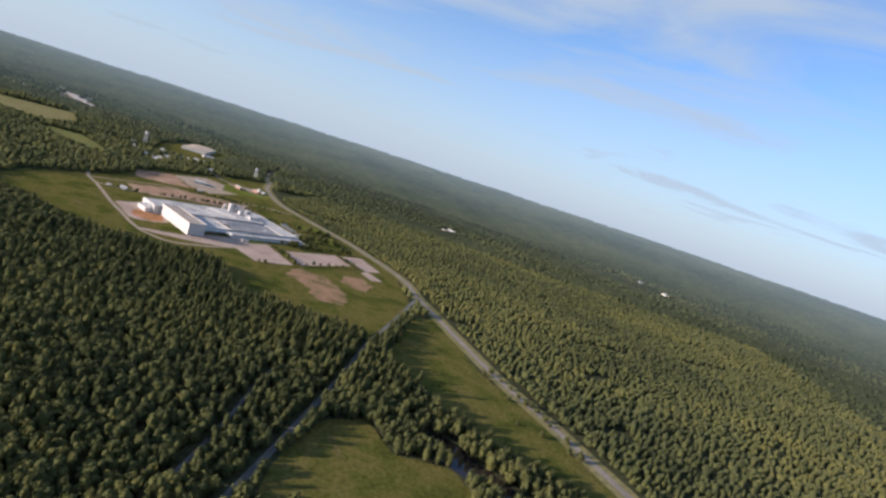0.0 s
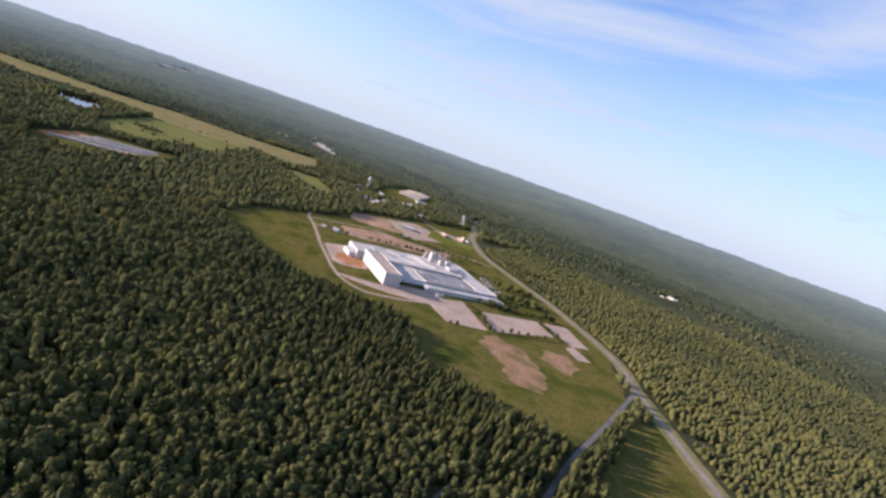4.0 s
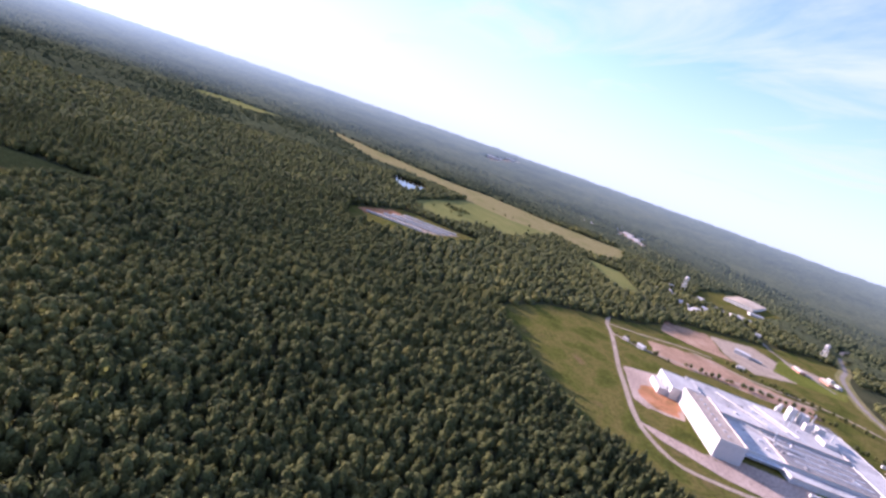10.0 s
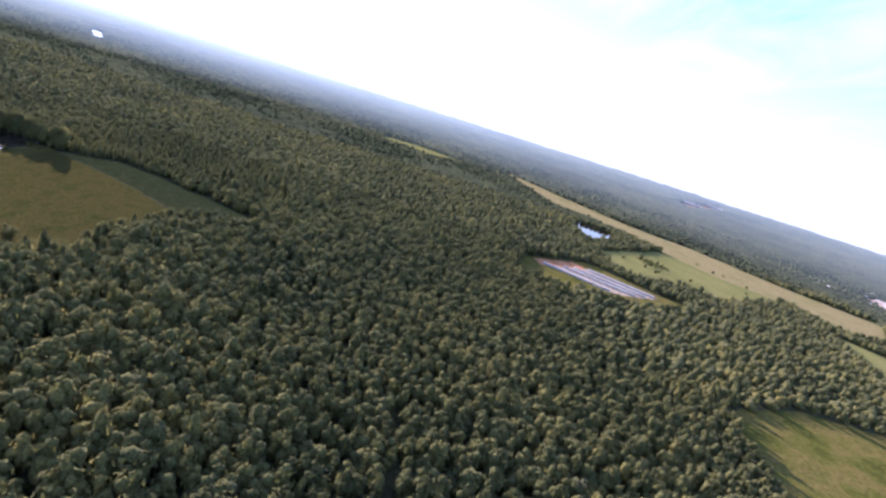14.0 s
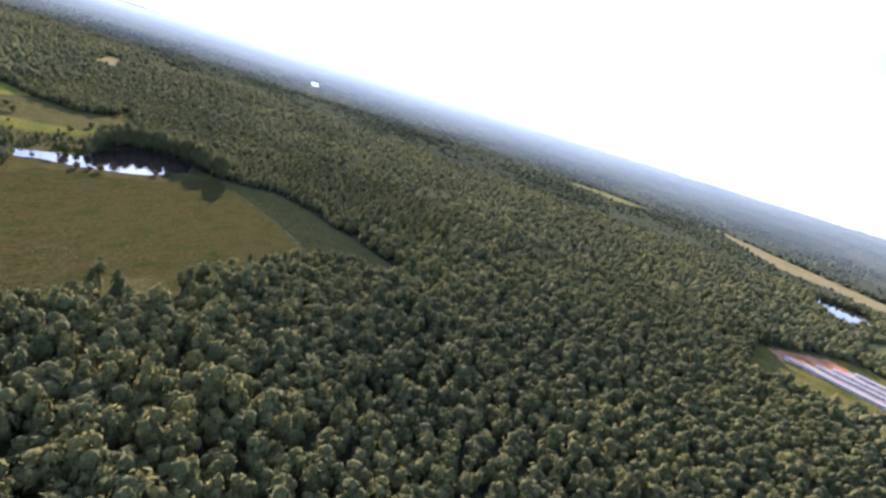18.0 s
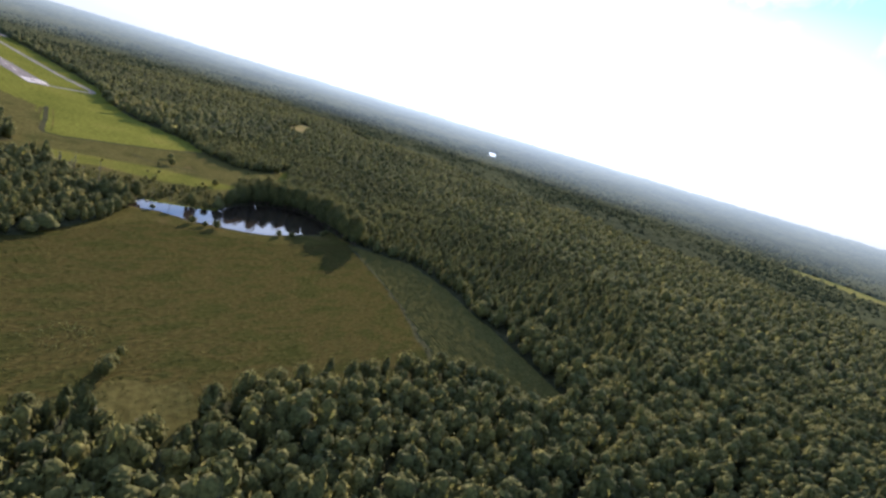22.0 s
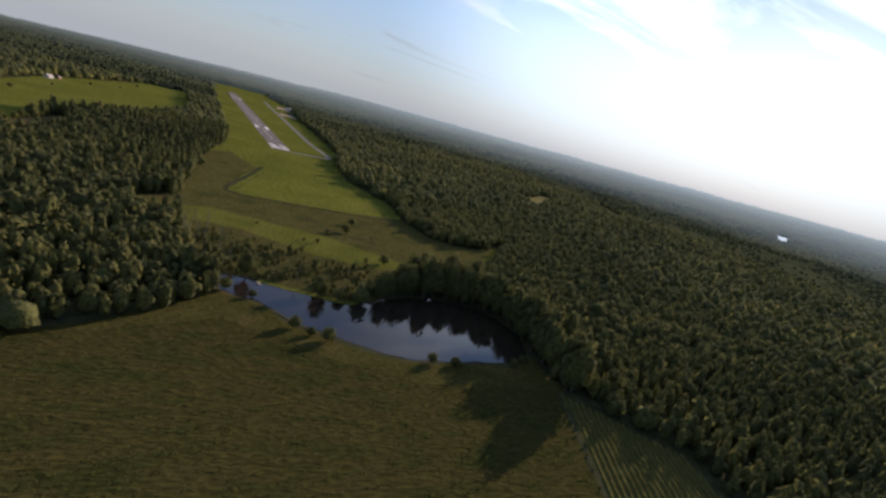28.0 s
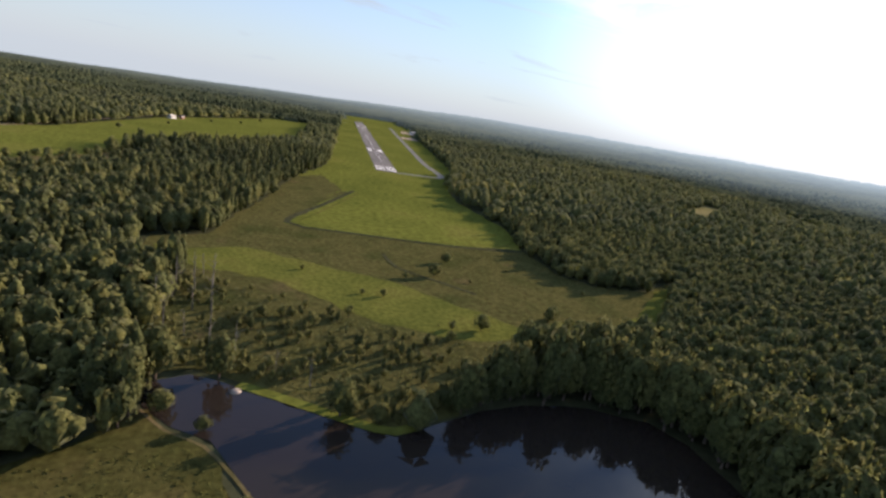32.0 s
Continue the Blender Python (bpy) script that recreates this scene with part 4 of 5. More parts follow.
edge_protos = [tree_thing("oak_tree", 17, 11, 201, "broad dark green oak at the edge of the wood", "tree"),
               tree_thing("oak_tree", 16, 10, 202, "uneven olive-green tree at the edge of the wood", "tree"),
               tree_thing("pine_tree", 20, 8.5, 203, "tall dark pine at the edge of the wood", "tree", 0.4),
               tree_thing("oak_tree", 13, 10, 204, "low round tree at the edge of the wood", "tree")]
EDGE.sort(key=lambda p: abs(p[0] + 60) + abs(p[1] + 700))
for p in edge_protos:
    p["group"] = "trees along the wood's edge"
plant_all(edge_protos, EDGE[:300])
lot_protos = [tree_thing("parking_tree", 6, 5, 211, "small round tree at the edge of a parking lot", "tree", leaves=70, limbs=3),
              tree_thing("parking_tree", 7.5, 6, 212, "dense dark green tree beside the parking lots", "tree", leaves=80, limbs=3)]
for p in lot_protos:
    p["group"] = "trees round the parking lots"


def along(line, step, off=0.0, seed=5):
    r = random.Random(seed)
    out = []
    for (x0, y0), (x1, y1) in zip(line, line[1:]):
        d = math.hypot(x1 - x0, y1 - y0)
        for k in range(int(d / step)):
            f = (k + r.uniform(0.1, 0.9)) * step / d
            out.append((x0 + (x1 - x0) * f + r.uniform(-off, off), y0 + (y1 - y0) * f + r.uniform(-off, off)))
    return out


LOT_TREES = (along([(-555, -1637), (-600, -1607), (-639, -1568)], 6, 2.5) + along([(-646, -1731), (-685, -1698), (-708, -1680)], 6, 2)
             + [(-647, -1591), (-653, -1606), (-660, -1620), (-670, -1633), (-679, -1646), (-687, -1660), (-599, -1517), (-606, -1524), (-640, -1577)]
             + along([(-566, -1678), (-597, -1703), (-632, -1760), (-655, -1790)], 6, 4) + along([(-525, -1828), (-556, -1866), (-575, -1885)], 8, 4)
             + along([(-569, -1755), (-590, -1785), (-626, -1839)], 7, 6) + along([(-440, -1835), (-475, -1860), (-500, -1850)], 7, 3)
             + along([(-270, -1690), (-235, -1665), (-175, -1640)], 14, 3) + along([(-300, -1880), (-350, -1935), (-420, -1950)], 9, 3))
LOT_TREES += along([(-268, -1712), (-303, -1775), (-345, -1845), (-395, -1890)], 7, 2.5, 17) + along([(-232, -1850), (-285, -1880), (-330, -1915)], 9, 3, 18)
plant_all(lot_protos, LOT_TREES, 0.8, 1.35)
BELT = (along([(-560, -1672), (-590, -1700), (-600, -1735)], 7, 6, 8) + along([(-548, -1752), (-575, -1790), (-612, -1835)], 8, 8, 9)
        + along([(-505, -1840), (-540, -1870), (-570, -1890)], 9, 6, 10) + along([(-640, -1770), (-665, -1795)], 9, 4, 11))
plant_all(lot_protos, BELT, 1.5, 2.3, 8)
bank_protos = [tree_thing("bank_tree", 6.5, 6, 221, "dark rounded tree on the pond's bank", "tree", leaves=200, limbs=4),
               tree_thing("bank_tree", 5, 5.5, 222, "bushy tree overhanging the pond's edge", "tree", leaves=200, limbs=4)]
for p in bank_protos:
    p["group"] = "trees on the pond's bank"
plant_all(bank_protos, [(-21, -662), (-9, -664), (27, -663), (36, -658), (-69, -645), (-76, -640), (-83, -633), (-99, -600), (-60, -590), (-40, -592), (-51, -593), (-28, -582), (-112, -592), (-57, -573)], 0.85, 1.25)
field_protos = [tree_thing("field_tree", 8, 7, 231, "lone dark green tree in a field", "tree", leaves=120, limbs=4),
                tree_thing("field_tree", 6, 6.5, 232, "low spreading bush in a field", "tree", leaves=120, limbs=4)]
for p in field_protos:
    p["group"] = "lone trees in the fields"
FIELD_TREES = ([(-249, -764), (-211, -812), (-205, -806), (-244, -757), (-216, -818), (48, -508), (42, -500), (52, -503), (46, -495), (58, -510), (1, -518), (4, -416), (-9, -446)]
               + [(759, -1928), (690, -1936), (692, -1967), (880, -2240), (614, -1985), (470, -1640), (500, -1600), (461, -1744), (526, -1925), (440, -1650), (455, -1665)]
               + [(-981, -1394), (-989, -1382), (-1091, -1262), (-1042, -1350), (-1014, -1344), (-1027, -1290), (-1053, -1283), (-1080, -1268), (-870, -1300), (-880, -1310), (-895, -1290)]
               + along([(-335, -300), (-316, -246), (-290, -190), (-272, -118)], 8, 2.5) + along([(-1100, -1268), (-1040, -1345), (-985, -1412)], 16, 2.5) + [(-350, 40), (-330, 180), (-260, 400), (-240, 520), (-300, 330)]
               + [(545 + 42 * math.sin(k * 2.4) * math.sqrt(k / 34), -1690 + 36 * math.cos(k * 2.4) * math.sqrt(k / 34)) for k in range(34)])
plant_all(field_protos, FIELD_TREES, 0.75, 1.3)
hut_protos = [tree_thing("shrub", 3.0, 2.8, 241, "low scrubby bush in the meadow", "bush", leaves=45, limbs=3, lumps=4), tree_thing("shrub", 2.4, 2.2, 242, "small olive-green bush in the meadow", "bush", leaves=45, limbs=3, lumps=4)]
for p in hut_protos:
    p["group"] = "bushes in the scrub meadow"
rs = random.Random(9)
SHRUBS = []
while len(SHRUBS) < 170:
    q = (rs.uniform(-135, 90), rs.uniform(-595, -370))
    if inside(np.array([q[0]]), np.array([q[1]]), MEADOW)[0] and rs.random() < (1.0 if q[1] < -480 - 0.42 * (q[0] + 134) * (q[0] < 0) - 56 * (q[0] >= 0) else 0.02):
        SHRUBS.append(q)
plant_all(hut_protos, SHRUBS, 0.5, 2.1)
plant_all([hut_protos[0]], along(HEDGE, 8.0, 1.0), 0.35, 0.65)
shore_protos = [tree_thing("shore_tree", 25, 13, 251, "tall dark tree overhanging the pond's far shore", "tree", leaves=220), tree_thing("shore_tree", 22, 13, 252, "tall spreading tree on the pond's far shore", "tree", leaves=220)]
for p in shore_protos:
    p["group"] = "tall trees on the pond's far shore"
plant_all(shore_protos, along([(-12, -578), (0, -574), (26, -573), (48, -580), (59, -598), (61, -616), (59, -636), (52, -656), (50, -690)], 5.5, 1.8) + along([(0, -560), (40, -562), (72, -590), (78, -650)], 8.0, 3.0), 0.85, 1.25)
sapling_protos = [tree_thing("sapling", 7.5, 3.4, 261, "slim olive-green sapling in the brush above the pond", "tree", 0.3, 70, 4, 6), tree_thing("sapling", 5.5, 3.2, 262, "young bushy tree in the brush above the pond", "tree", 0.1, 70, 4, 6)]
for p in sapling_protos:
    p["group"] = "saplings above the pond"
SAPLINGS = []
while len(SAPLINGS) < 95:
    q = (rs.uniform(-135, 20), rs.uniform(-594, -474))
    if inside(np.array([q[0]]), np.array([q[1]]), SCRUBLAND)[0] and rs.random() < np.clip((-500 - q[1]) / 60, 0.12, 1):
        SAPLINGS.append(q)
plant_all(sapling_protos, SAPLINGS, 0.45, 1.05, 12)


def dead_tree(height, seed, label):
    """A bare grey stem with a few broken limbs."""
    r = random.Random(seed)
    t = thing("dead_tree", (0, 0, -500), label, "tree", "dead trees at the wood's edge")
    part("trunk", tube((0, 0, -0.3), (0.03 * height, 0.02 * height, height), 0.28, 0.07, 7), M_SNAG, t)
    for k in range(6):
        a, h0 = r.uniform(0, math.tau), height * r.uniform(0.4, 0.92)
        n = height * r.uniform(0.08, 0.2)
        part("limb", tube((0.03 * h0, 0.02 * h0, h0), (0.03 * h0 + math.cos(a) * n, 0.02 * h0 + math.sin(a) * n, h0 + n * 0.9), 0.1, 0.03, 5), M_SNAG, t)
    return t


dead_protos = [dead_tree(15, 271, "tall bare grey dead tree at the wood's edge"), dead_tree(11, 272, "broken grey dead tree in the brush")]
plant_all(dead_protos, [(-131, -478), (-128, -490), (-133, -500), (-124, -506), (-130, -516), (-121, -522), (-133, -528), (-127, -538), (-118, -545), (-132, -552), (-112, -530), (-108, -552), (-98, -560), (-84, -566), (-72, -575), (-126, -482), (-119, -496)], 0.7, 1.25, 14)
retire(sapling_protos + dead_protos + shore_protos + edge_protos + lot_protos + bank_protos + field_protos + hut_protos)


def tufts(name, poly, step, size, label, fill=0.8, mat=None, gap=0.3, wide=1.4, tall=0.8, bare=None):
    """Clumps of standing growth over a field, joined."""
    bx, by = [p[0] for p in poly], [p[1] for p in poly]
    gx, gy = np.meshgrid(np.arange(min(bx), max(bx), step), np.arange(min(by), max(by), step))
    x = gx.ravel() + rng.uniform(-0.5, 0.5, gx.size) * step
    y = gy.ravel() + rng.uniform(-0.5, 0.5, gx.size) * step
    k = inside(x, y, poly) & (rng.random(x.size) < fill) & (patchy(x, y, 14.0) > gap)
    if bare:
        k &= ~inside(x, y, bare)
    x, y = x[k], y[k]
    pick = rng.integers(0, len(SPARSE), len(x))
    V, F, C, O, n = [], [], [], [], 0
    s = size * rng.uniform(0.5, 1.3, len(x))
    tint = np.clip(rng.normal(0.55, 0.2, len(x)), 0, 1)
    for q, (tv, tf, _) in enumerate(SPARSE):
        m = pick == q
        tv5, tf5 = tv[:24], tf[:8]
        v = (tv5[None] - np.array([0, 0, 0.4])) * np.stack([s[m] * wide, s[m] * wide, s[m] * tall], -1)[:, None] + np.stack([x[m], y[m], 0.15 + 0 * x[m]], -1)[:, None]
        V.append(v.reshape(-1, 3))
        F.append((tf5[None] + (np.arange(int(m.sum())) * 24)[:, None, None] + n).reshape(-1, 3))
        C.append(np.repeat(tint[m], 24))
        O.append(np.tile(outwards(tv5) * 0.7 + np.array([0, 0, 0.4]), (int(m.sum()), 1)))
        n += int(m.sum()) * 24
    me = array_mesh(name, np.concatenate(V), np.concatenate(F), mat or M_TUFT, np.concatenate(C), outward=np.concatenate(O))
    tagged(new(name, me), label, "growth", "", "stuff")


M_TUFT = material("standing_stalks", [(0.2, (0.036, 0.044, 0.013)), (0.5, (0.052, 0.056, 0.017)), (0.85, (0.075, 0.070, 0.023))], 0.05, 10, 0.95, attr="tint", spec=0.0)
leafy(M_TUFT, 0.12, 0.0)
tufts("crop_stalks", CROP, 3.0, 2.3, "uneven brownish-green stalks standing over the field", 0.95, None, -1.0, 1.9, 0.34)

tufts("scrub_growth", SCRUBLAND, 2.1, 2.5, "dense olive-green saplings and brush above the pond", 0.95, M_LEAF, 0.02)
tufts("meadow_growth", MEADOW, 2.6, 1.7, "tangled weeds and saplings over the scrub meadow", 0.8, None, 0.12, bare=MEADOW_PATH)
tufts("plant_weeds", SITE[:16], 6.5, 1.3, "weedy clumps in the grass beside the factory", 0.35)
tufts("verge_growth", ROADSIDE, 6.0, 1.2, "weedy clumps in the roadside meadow", 0.5)


def crop_rows():
    """Low ridges of plants, one for each drilled row."""
    d = Vector((-0.435, -0.9, 0)).normalized()
    s = Vector((-d.y, d.x, 0))
    field = bpy.data.objects["row_crop_field"]
    r = random.Random(31)
    for i in range(-6, 46):
        base = Vector((38, -688, 0)) + s * (i * 2.9)
        bm = bmesh.new()
        for j in range(0, 96):
            p = base + d * (j * 2.7)
            q = p + d * 2.7
            mid = (p + q) / 2
            if not inside(np.array([mid.x]), np.array([mid.y]), CROP2)[0]:
                continue
            h = r.uniform(0.5, 0.95)
            w = r.uniform(0.8, 1.15)
            up = Vector((0, 0, 0.15))
            a = [bm.verts.new(v) for v in (p - s * w + up, p + up + Vector((0, 0, h)), p + s * w + up)]
            b = [bm.verts.new(v) for v in (q - s * w + up, q + up + Vector((0, 0, h)), q + s * w + up)]
            bm.faces.new((a[0], b[0], b[1], a[1]))
            bm.faces.new((a[1], b[1], b[2], a[2]))
        if len(bm.faces):
            part("crop_row", bm, M_ROWS, field)
        else:
            bm.free()


WEEDS = [(-234, -774), (-220, -768), (-206, -776), (-208, -794), (-224, -800), (-234, -792)]
flat("grass_corner", [(-236, -836), (-217, -822), (-192, -834), (-196, -862), (-214, -870), (-230, -862)], 0.22, M_CROP2, "green grass corner between the crop and the wood", "grass", edge=2)
tufts("weeds", WEEDS, 2.6, 2.4, "green brambles in the crop field", 0.8, M_LEAF, -1.0)
M_ROWS = material("crop_leaves", [(0.3, (0.072, 0.074, 0.024)), (0.7, (0.105, 0.096, 0.032))], 0.1, 8, 0.95, bump=0.8, bump_dist=0.5, spec=0.0)
crop_rows()
strip("hedge_ditch", HEDGE, 2.6, 0.2, M_FLOOR, "dark overgrown ditch between the two crops", "ditch")
strip("drainage_ditch", [(-50, -196), (-76, -279), (-100, -358), (-60, -368), (20, -371), (74, -364)], 5, 0.32, M_FLOOR, "dark drainage ditch round the airfield grass", "ditch")
strip("gravel_edge", [(-45, -203), (-70, -285), (-92, -350)], 1.6, 0.3, M_MEADOW, "straw-coloured worn track beside the ditch", "track")
strip("drainage_ditch", [(-36, -410), (-30, -436), (-11, -452), (11, -470)], 2.5, 0.3, M_FLOOR, "narrow dark ditch across the scrub meadow", "ditch")
flat("bare_soil", [(-105, -250), (-88, -240), (-90, -330), (-112, -372), (-122, -380)], 0.24, M_SCRUB, "weedy brownish soil beside the drainage ditch", "soil", edge=3)
flat("bare_soil", [(40, -440), (62, -445), (60, -470), (44, -465)], 0.26, M_SCRUB, "worn reddish patch in the meadow", "soil", edge=3)
strip("earth_bank", [(-117, -592), (-108, -601), (-97, -607), (-87, -619), (-79, -630), (-68, -640)], 0.9, 0.25, M_BROWN, "bare brown earth bank along the pond", "bank")
flat("bank_grass", [(-176, -650), (-150, -626), (-122, -600), (-115, -592), (-110, -599), (-98, -606), (-83, -631), (-63, -646), (-45, -658), (-30, -663), (30, -663), (46, -652), (44, -688), (30, -686), (-30, -682), (-70, -664), (-95, -640), (-115, -628)], 0.22, M_BANK, "short green grass along the pond's bank", "grass", edge=2.2)
strip("bank_grass", [(-94, -576), (-81, -582), (-69, -588), (-57, -594), (-46, -597.5), (-36, -592)], 4.0, 0.24, M_GRASS, "bright grass rim on the low point in the pond", "grass")
mound = thing("mooring_float", (-94, -580, -0.3), "tan weathered float lying in the pond", "float")
part("float_body", lathe([(0.6, -0.2), (1.6, 0.1), (1.7, 0.5), (1.2, 0.95), (0.5, 1.15), (0.1, 1.2)], 12), M_TAN, mound)
flat("bare_soil", SOIL_STRIP, 0.2, M_BROWN, "orange-brown bare strip between wood and hay field", "soil", edge=4)
strip("bare_soil", [(-58, -205), (-84, -280), (-107, -352), (-118, -378)], 5, 0.23, M_SCRUB, "weedy brown soil beside the drainage ditch", "soil")

# ------------------------------------------------------------ factory grounds
strip("road", [(-110, -1700), (-148, -1662), (-187, -1637), (-247, -1592), (-301, -1550), (-364, -1506), (-398, -1482), (-432, -1463), (-465, -1455), (-489, -1459), (-506, -1480), (-522, -1505), (-540, -1548)], 6.5, 0.22, M_GRAVEL, "pale gravel perimeter road curving round the factory", "road")
strip("road", [(-148, -1662), (-170, -1720), (-190, -1790), (-215, -1840)], 5, 0.22, M_GRAVEL, "pale gravel road behind the factory", "road")
strip("road", [(-187, -1637), (-237, -1671), (-274, -1734), (-311, -1830), (-345, -1920)], 7, 0.21, M_GRAVEL, "pale gravel road behind the factory", "road")
strip("road", [(-209, -1800), (-278, -1850), (-330, -1930), (-364, -1965), (-420, -1990)], 6, 0.23, M_GRAVEL, "pale road joining the highway", "road")
flat("yard", [(-420, -1468), (-465, -1508), (-530, -1572), (-545, -1545), (-500, -1500), (-450, -1470)], 0.19, M_PAVE, "pale concrete service drive before the tall hall", "yard", edge=0.5)
flat("yard", [(-468, -1512), (-531, -1572), (-552, -1640), (-520, -1620), (-478, -1560)], 0.215, M_PAVE, "concrete loading yard in the hall's shade", "yard", edge=0.5)
flat("yard", [(-299, -1560), (-308, -1600), (-318, -1640), (-372, -1596), (-415, -1545), (-402, -1510), (-378, -1503)], 0.19, M_PAVE, "worn pale yard west of the factory", "yard", edge=1)
flat("bare_soil", [(-345, -1545), (-350, -1590), (-380, -1575), (-408, -1545), (-395, -1520), (-370, -1520)], 0.24, M_SOIL, "orange bare earth in the factory yard", "soil", edge=4)
flat("bare_soil", [(-190, -1712), (-222, -1825), (-290, -1850), (-345, -1905), (-380, -1875), (-335, -1791), (-296, -1746), (-268, -1690), (-232, -1682)], 0.19, M_DIRT, "long strip of bare pinkish earth behind the factory", "soil", edge=3)
flat("yard", [(-100, -1975), (-116, -2085), (-190, -2075), (-262, -2020), (-252, -1900), (-186, -1910)], 0.195, M_GRAVEL, "pale gravel storage yard behind the factory", "yard", edge=2)
flat("bare_soil", [(-66, -1880), (-97, -1972), (-186, -1906), (-215, -1898), (-176, -1838), (-129, -1810)], 0.185, M_DIRT, "brown bare field behind the factory", "soil", edge=3)
flat("lawn", [(-223, -1995), (-159, -2110), (-240, -2200), (-306, -2085), (-270, -2010)], 0.2, M_GRASS, "green lawn beside the highway", "grass")
flat("yard", [(-150, -2130), (-200, -2095), (-262, -2135), (-225, -2175)], 0.24, M_GRAVEL, "brown gravel yard with low sheds", "yard", edge=2)
flat("lawn", [(-508, -1625), (-526, -1658), (-547, -1630), (-532, -1600)], 0.26, M_GRASS, "small green lawn before the factory", "grass", edge=1)
flat("lawn", [(-550, -1800), (-575, -1880), (-625, -1832), (-585, -1778)], 0.2, M_GRASS, "bright green lawn beside the parking lots", "grass", edge=2)
flat("lawn", [(-480, -1880), (-520, -1945), (-560, -1905), (-525, -1870)], 0.2, M_GRASS, "bright green lawn beside the highway", "grass", edge=2)
flat("lawn", [(-395, -1512), (-420, -1488), (-455, -1500), (-463, -1518), (-420, -1540)], 0.2, M_MEADOW, "grass verge by the tall hall", "grass", edge=1)
LOTS = [([(-516, -1575), (-553, -1632), (-636, -1566), (-596, -1514), (-550, -1540)], "large pale concrete parking lot with faded bays"),
        ([(-586, -1636), (-643, -1737), (-690, -1698), (-640, -1577)], "pale concrete parking lot bordered by small trees"),
        ([(-650, -1746), (-679, -1788), (-740, -1727), (-722, -1694)], "pale concrete parking lot beside the highway"),
        ([(-718, -1673), (-724, -1698), (-763, -1665), (-748, -1645)], "small empty concrete parking apron")]
for poly, label in LOTS:
    flat("parking_lot", poly, 0.2, M_PAVE, label, "parking lot", edge=0.3)
    (ax, ay), (bx, by) = poly[1], poly[2]
    d = Vector((bx - ax, by - ay, 0))
    n = int(d.length / 5.4)
    cx, cy = sum(p[0] for p in poly) / len(poly), sum(p[1] for p in poly) / len(poly)
    seam = tagged(new("joint_lines"), "dark expansion joints across the parking lot", "paving joints", "", "structure")
    u = d.normalized()
    w = Vector((-u.y, u.x, 0))
    for k in range(-4, 5):
        e0 = Vector((cx, cy, 0.24)) + w * (k * 11)
        ts = [q for q in np.arange(-70, 70, 3.0) if inside(np.array([e0.x + u.x * q]), np.array([e0.y + u.y * q]), poly)[0]]
        if len(ts) > 3:
            a, b = e0 + u * ts[0], e0 + u * ts[-1]
            bm = bmesh.new()
            bm.faces.new([bm.verts.new(p) for p in (a - w * 0.14, b - w * 0.14, b + w * 0.14, a + w * 0.14)])
            part("joint", bm, M_ROAD, seam)
flat("bare_soil", [(-645, -1560), (-695, -1565), (-742, -1520), (-770, -1460), (-735, -1445), (-690, -1490), (-650, -1510)], 0.2, M_WORN, "reddish bare earth streak in the field", "soil", edge=6)
flat("bare_soil", [(-735, -1640), (-765, -1600), (-760, -1560), (-715, -1570), (-705, -1610)], 0.2, M_WORN, "reddish bare earth patch in the field", "soil", edge=6)
strip("track", [(-592, -1512), (-640, -1572), (-690, -1668), (-720, -1672)], 2.5, 0.22, M_SCRUB, "dark weedy ditch along the parking lots", "track")

# ------------------------------------------------------------ factory
FT = 148.66
factory = thing("factory", (-470, -1520, 0), "vast white flat-roofed factory with a tall windowless hall", "factory", turn=FT)


def wall_box(name, a0, b0, a1, b1, h, mat, label="", roof=None, parapet=0.8, roof_label="", z0=0.0):
    """A flat-roofed block: walls with a parapet, and the roof sheet set down inside it."""
    bm = bmesh.new()
    t = 0.5
    for q in ((a0, b0, a1, b0 + t), (a0, b1 - t, a1, b1), (a0, b0 + t, a0 + t, b1 - t), (a1 - t, b0 + t, a1, b1 - t)):
        box(bm, q[0], q[1], z0, q[2], q[3], h)
    w = part(name, bm, mat, factory, label)
    if roof:
        part("roof", boxes((a0 + t, b0 + t, h - parapet - 0.4, a1 - t, b1 - t, h - parapet)), roof, factory, roof_label)
    return w


tall = wall_box("tall_hall", -112, 0, 0, 27, 20, M_WHITE, "tall white windowless hall", M_TAN, 0.7, "tan gravel roof")
wall_box("rear_hall", -186, 27.5, -100, 190, 11.5, M_WHITE, "", M_ROOF, 0.6, "white membrane roof")
wall_box("front_hall", -99.5, 27.5, -30, 85, 9, M_WHITE, "", M_ROOF, 0.5, "pale bluish membrane roof")
wall_box("press_hall", -99.5, 85.5, -30, 190, 9.6, M_WHITE, "", M_ROOFD, 0.5, "grey gravel roof")
wall_box("end_hall", -186, 190.5, -30, 228, 10, M_WHITE, "", M_ROOF, 0.5, "bright white membrane roof")
wall_box("front_annex", -29.5, 80, -10, 224, 6.6, M_WHITE, "long low white annex", M_ROOF, 0.4, "white membrane roof")
wall_box("west_block", -166, -12, -112.5, 27, 15, M_WHITE, "white block with ducts", M_ROOF, 0.5, "white roof")
wall_box("west_lean_to", -150, -24, -116, -12.5, 8, M_WHITE, "", M_ROOF, 0.4, "white roof")
wall_box("penthouse", -140, 172, -122, 188, 16, M_WHITE, "white penthouse on the roof", M_ROOF, 0.4, "white roof", 11)
wall_box("elevator_tower", -178, 152, -169, 160, 27, M_WHITE, "tall white process tower", M_ROOF, 0.4, "white roof", 11)
wall_box("elevator_tower", -176, 166, -166, 174, 25, M_WHITE, "tall white process tower", M_ROOF, 0.4, "white roof", 11)
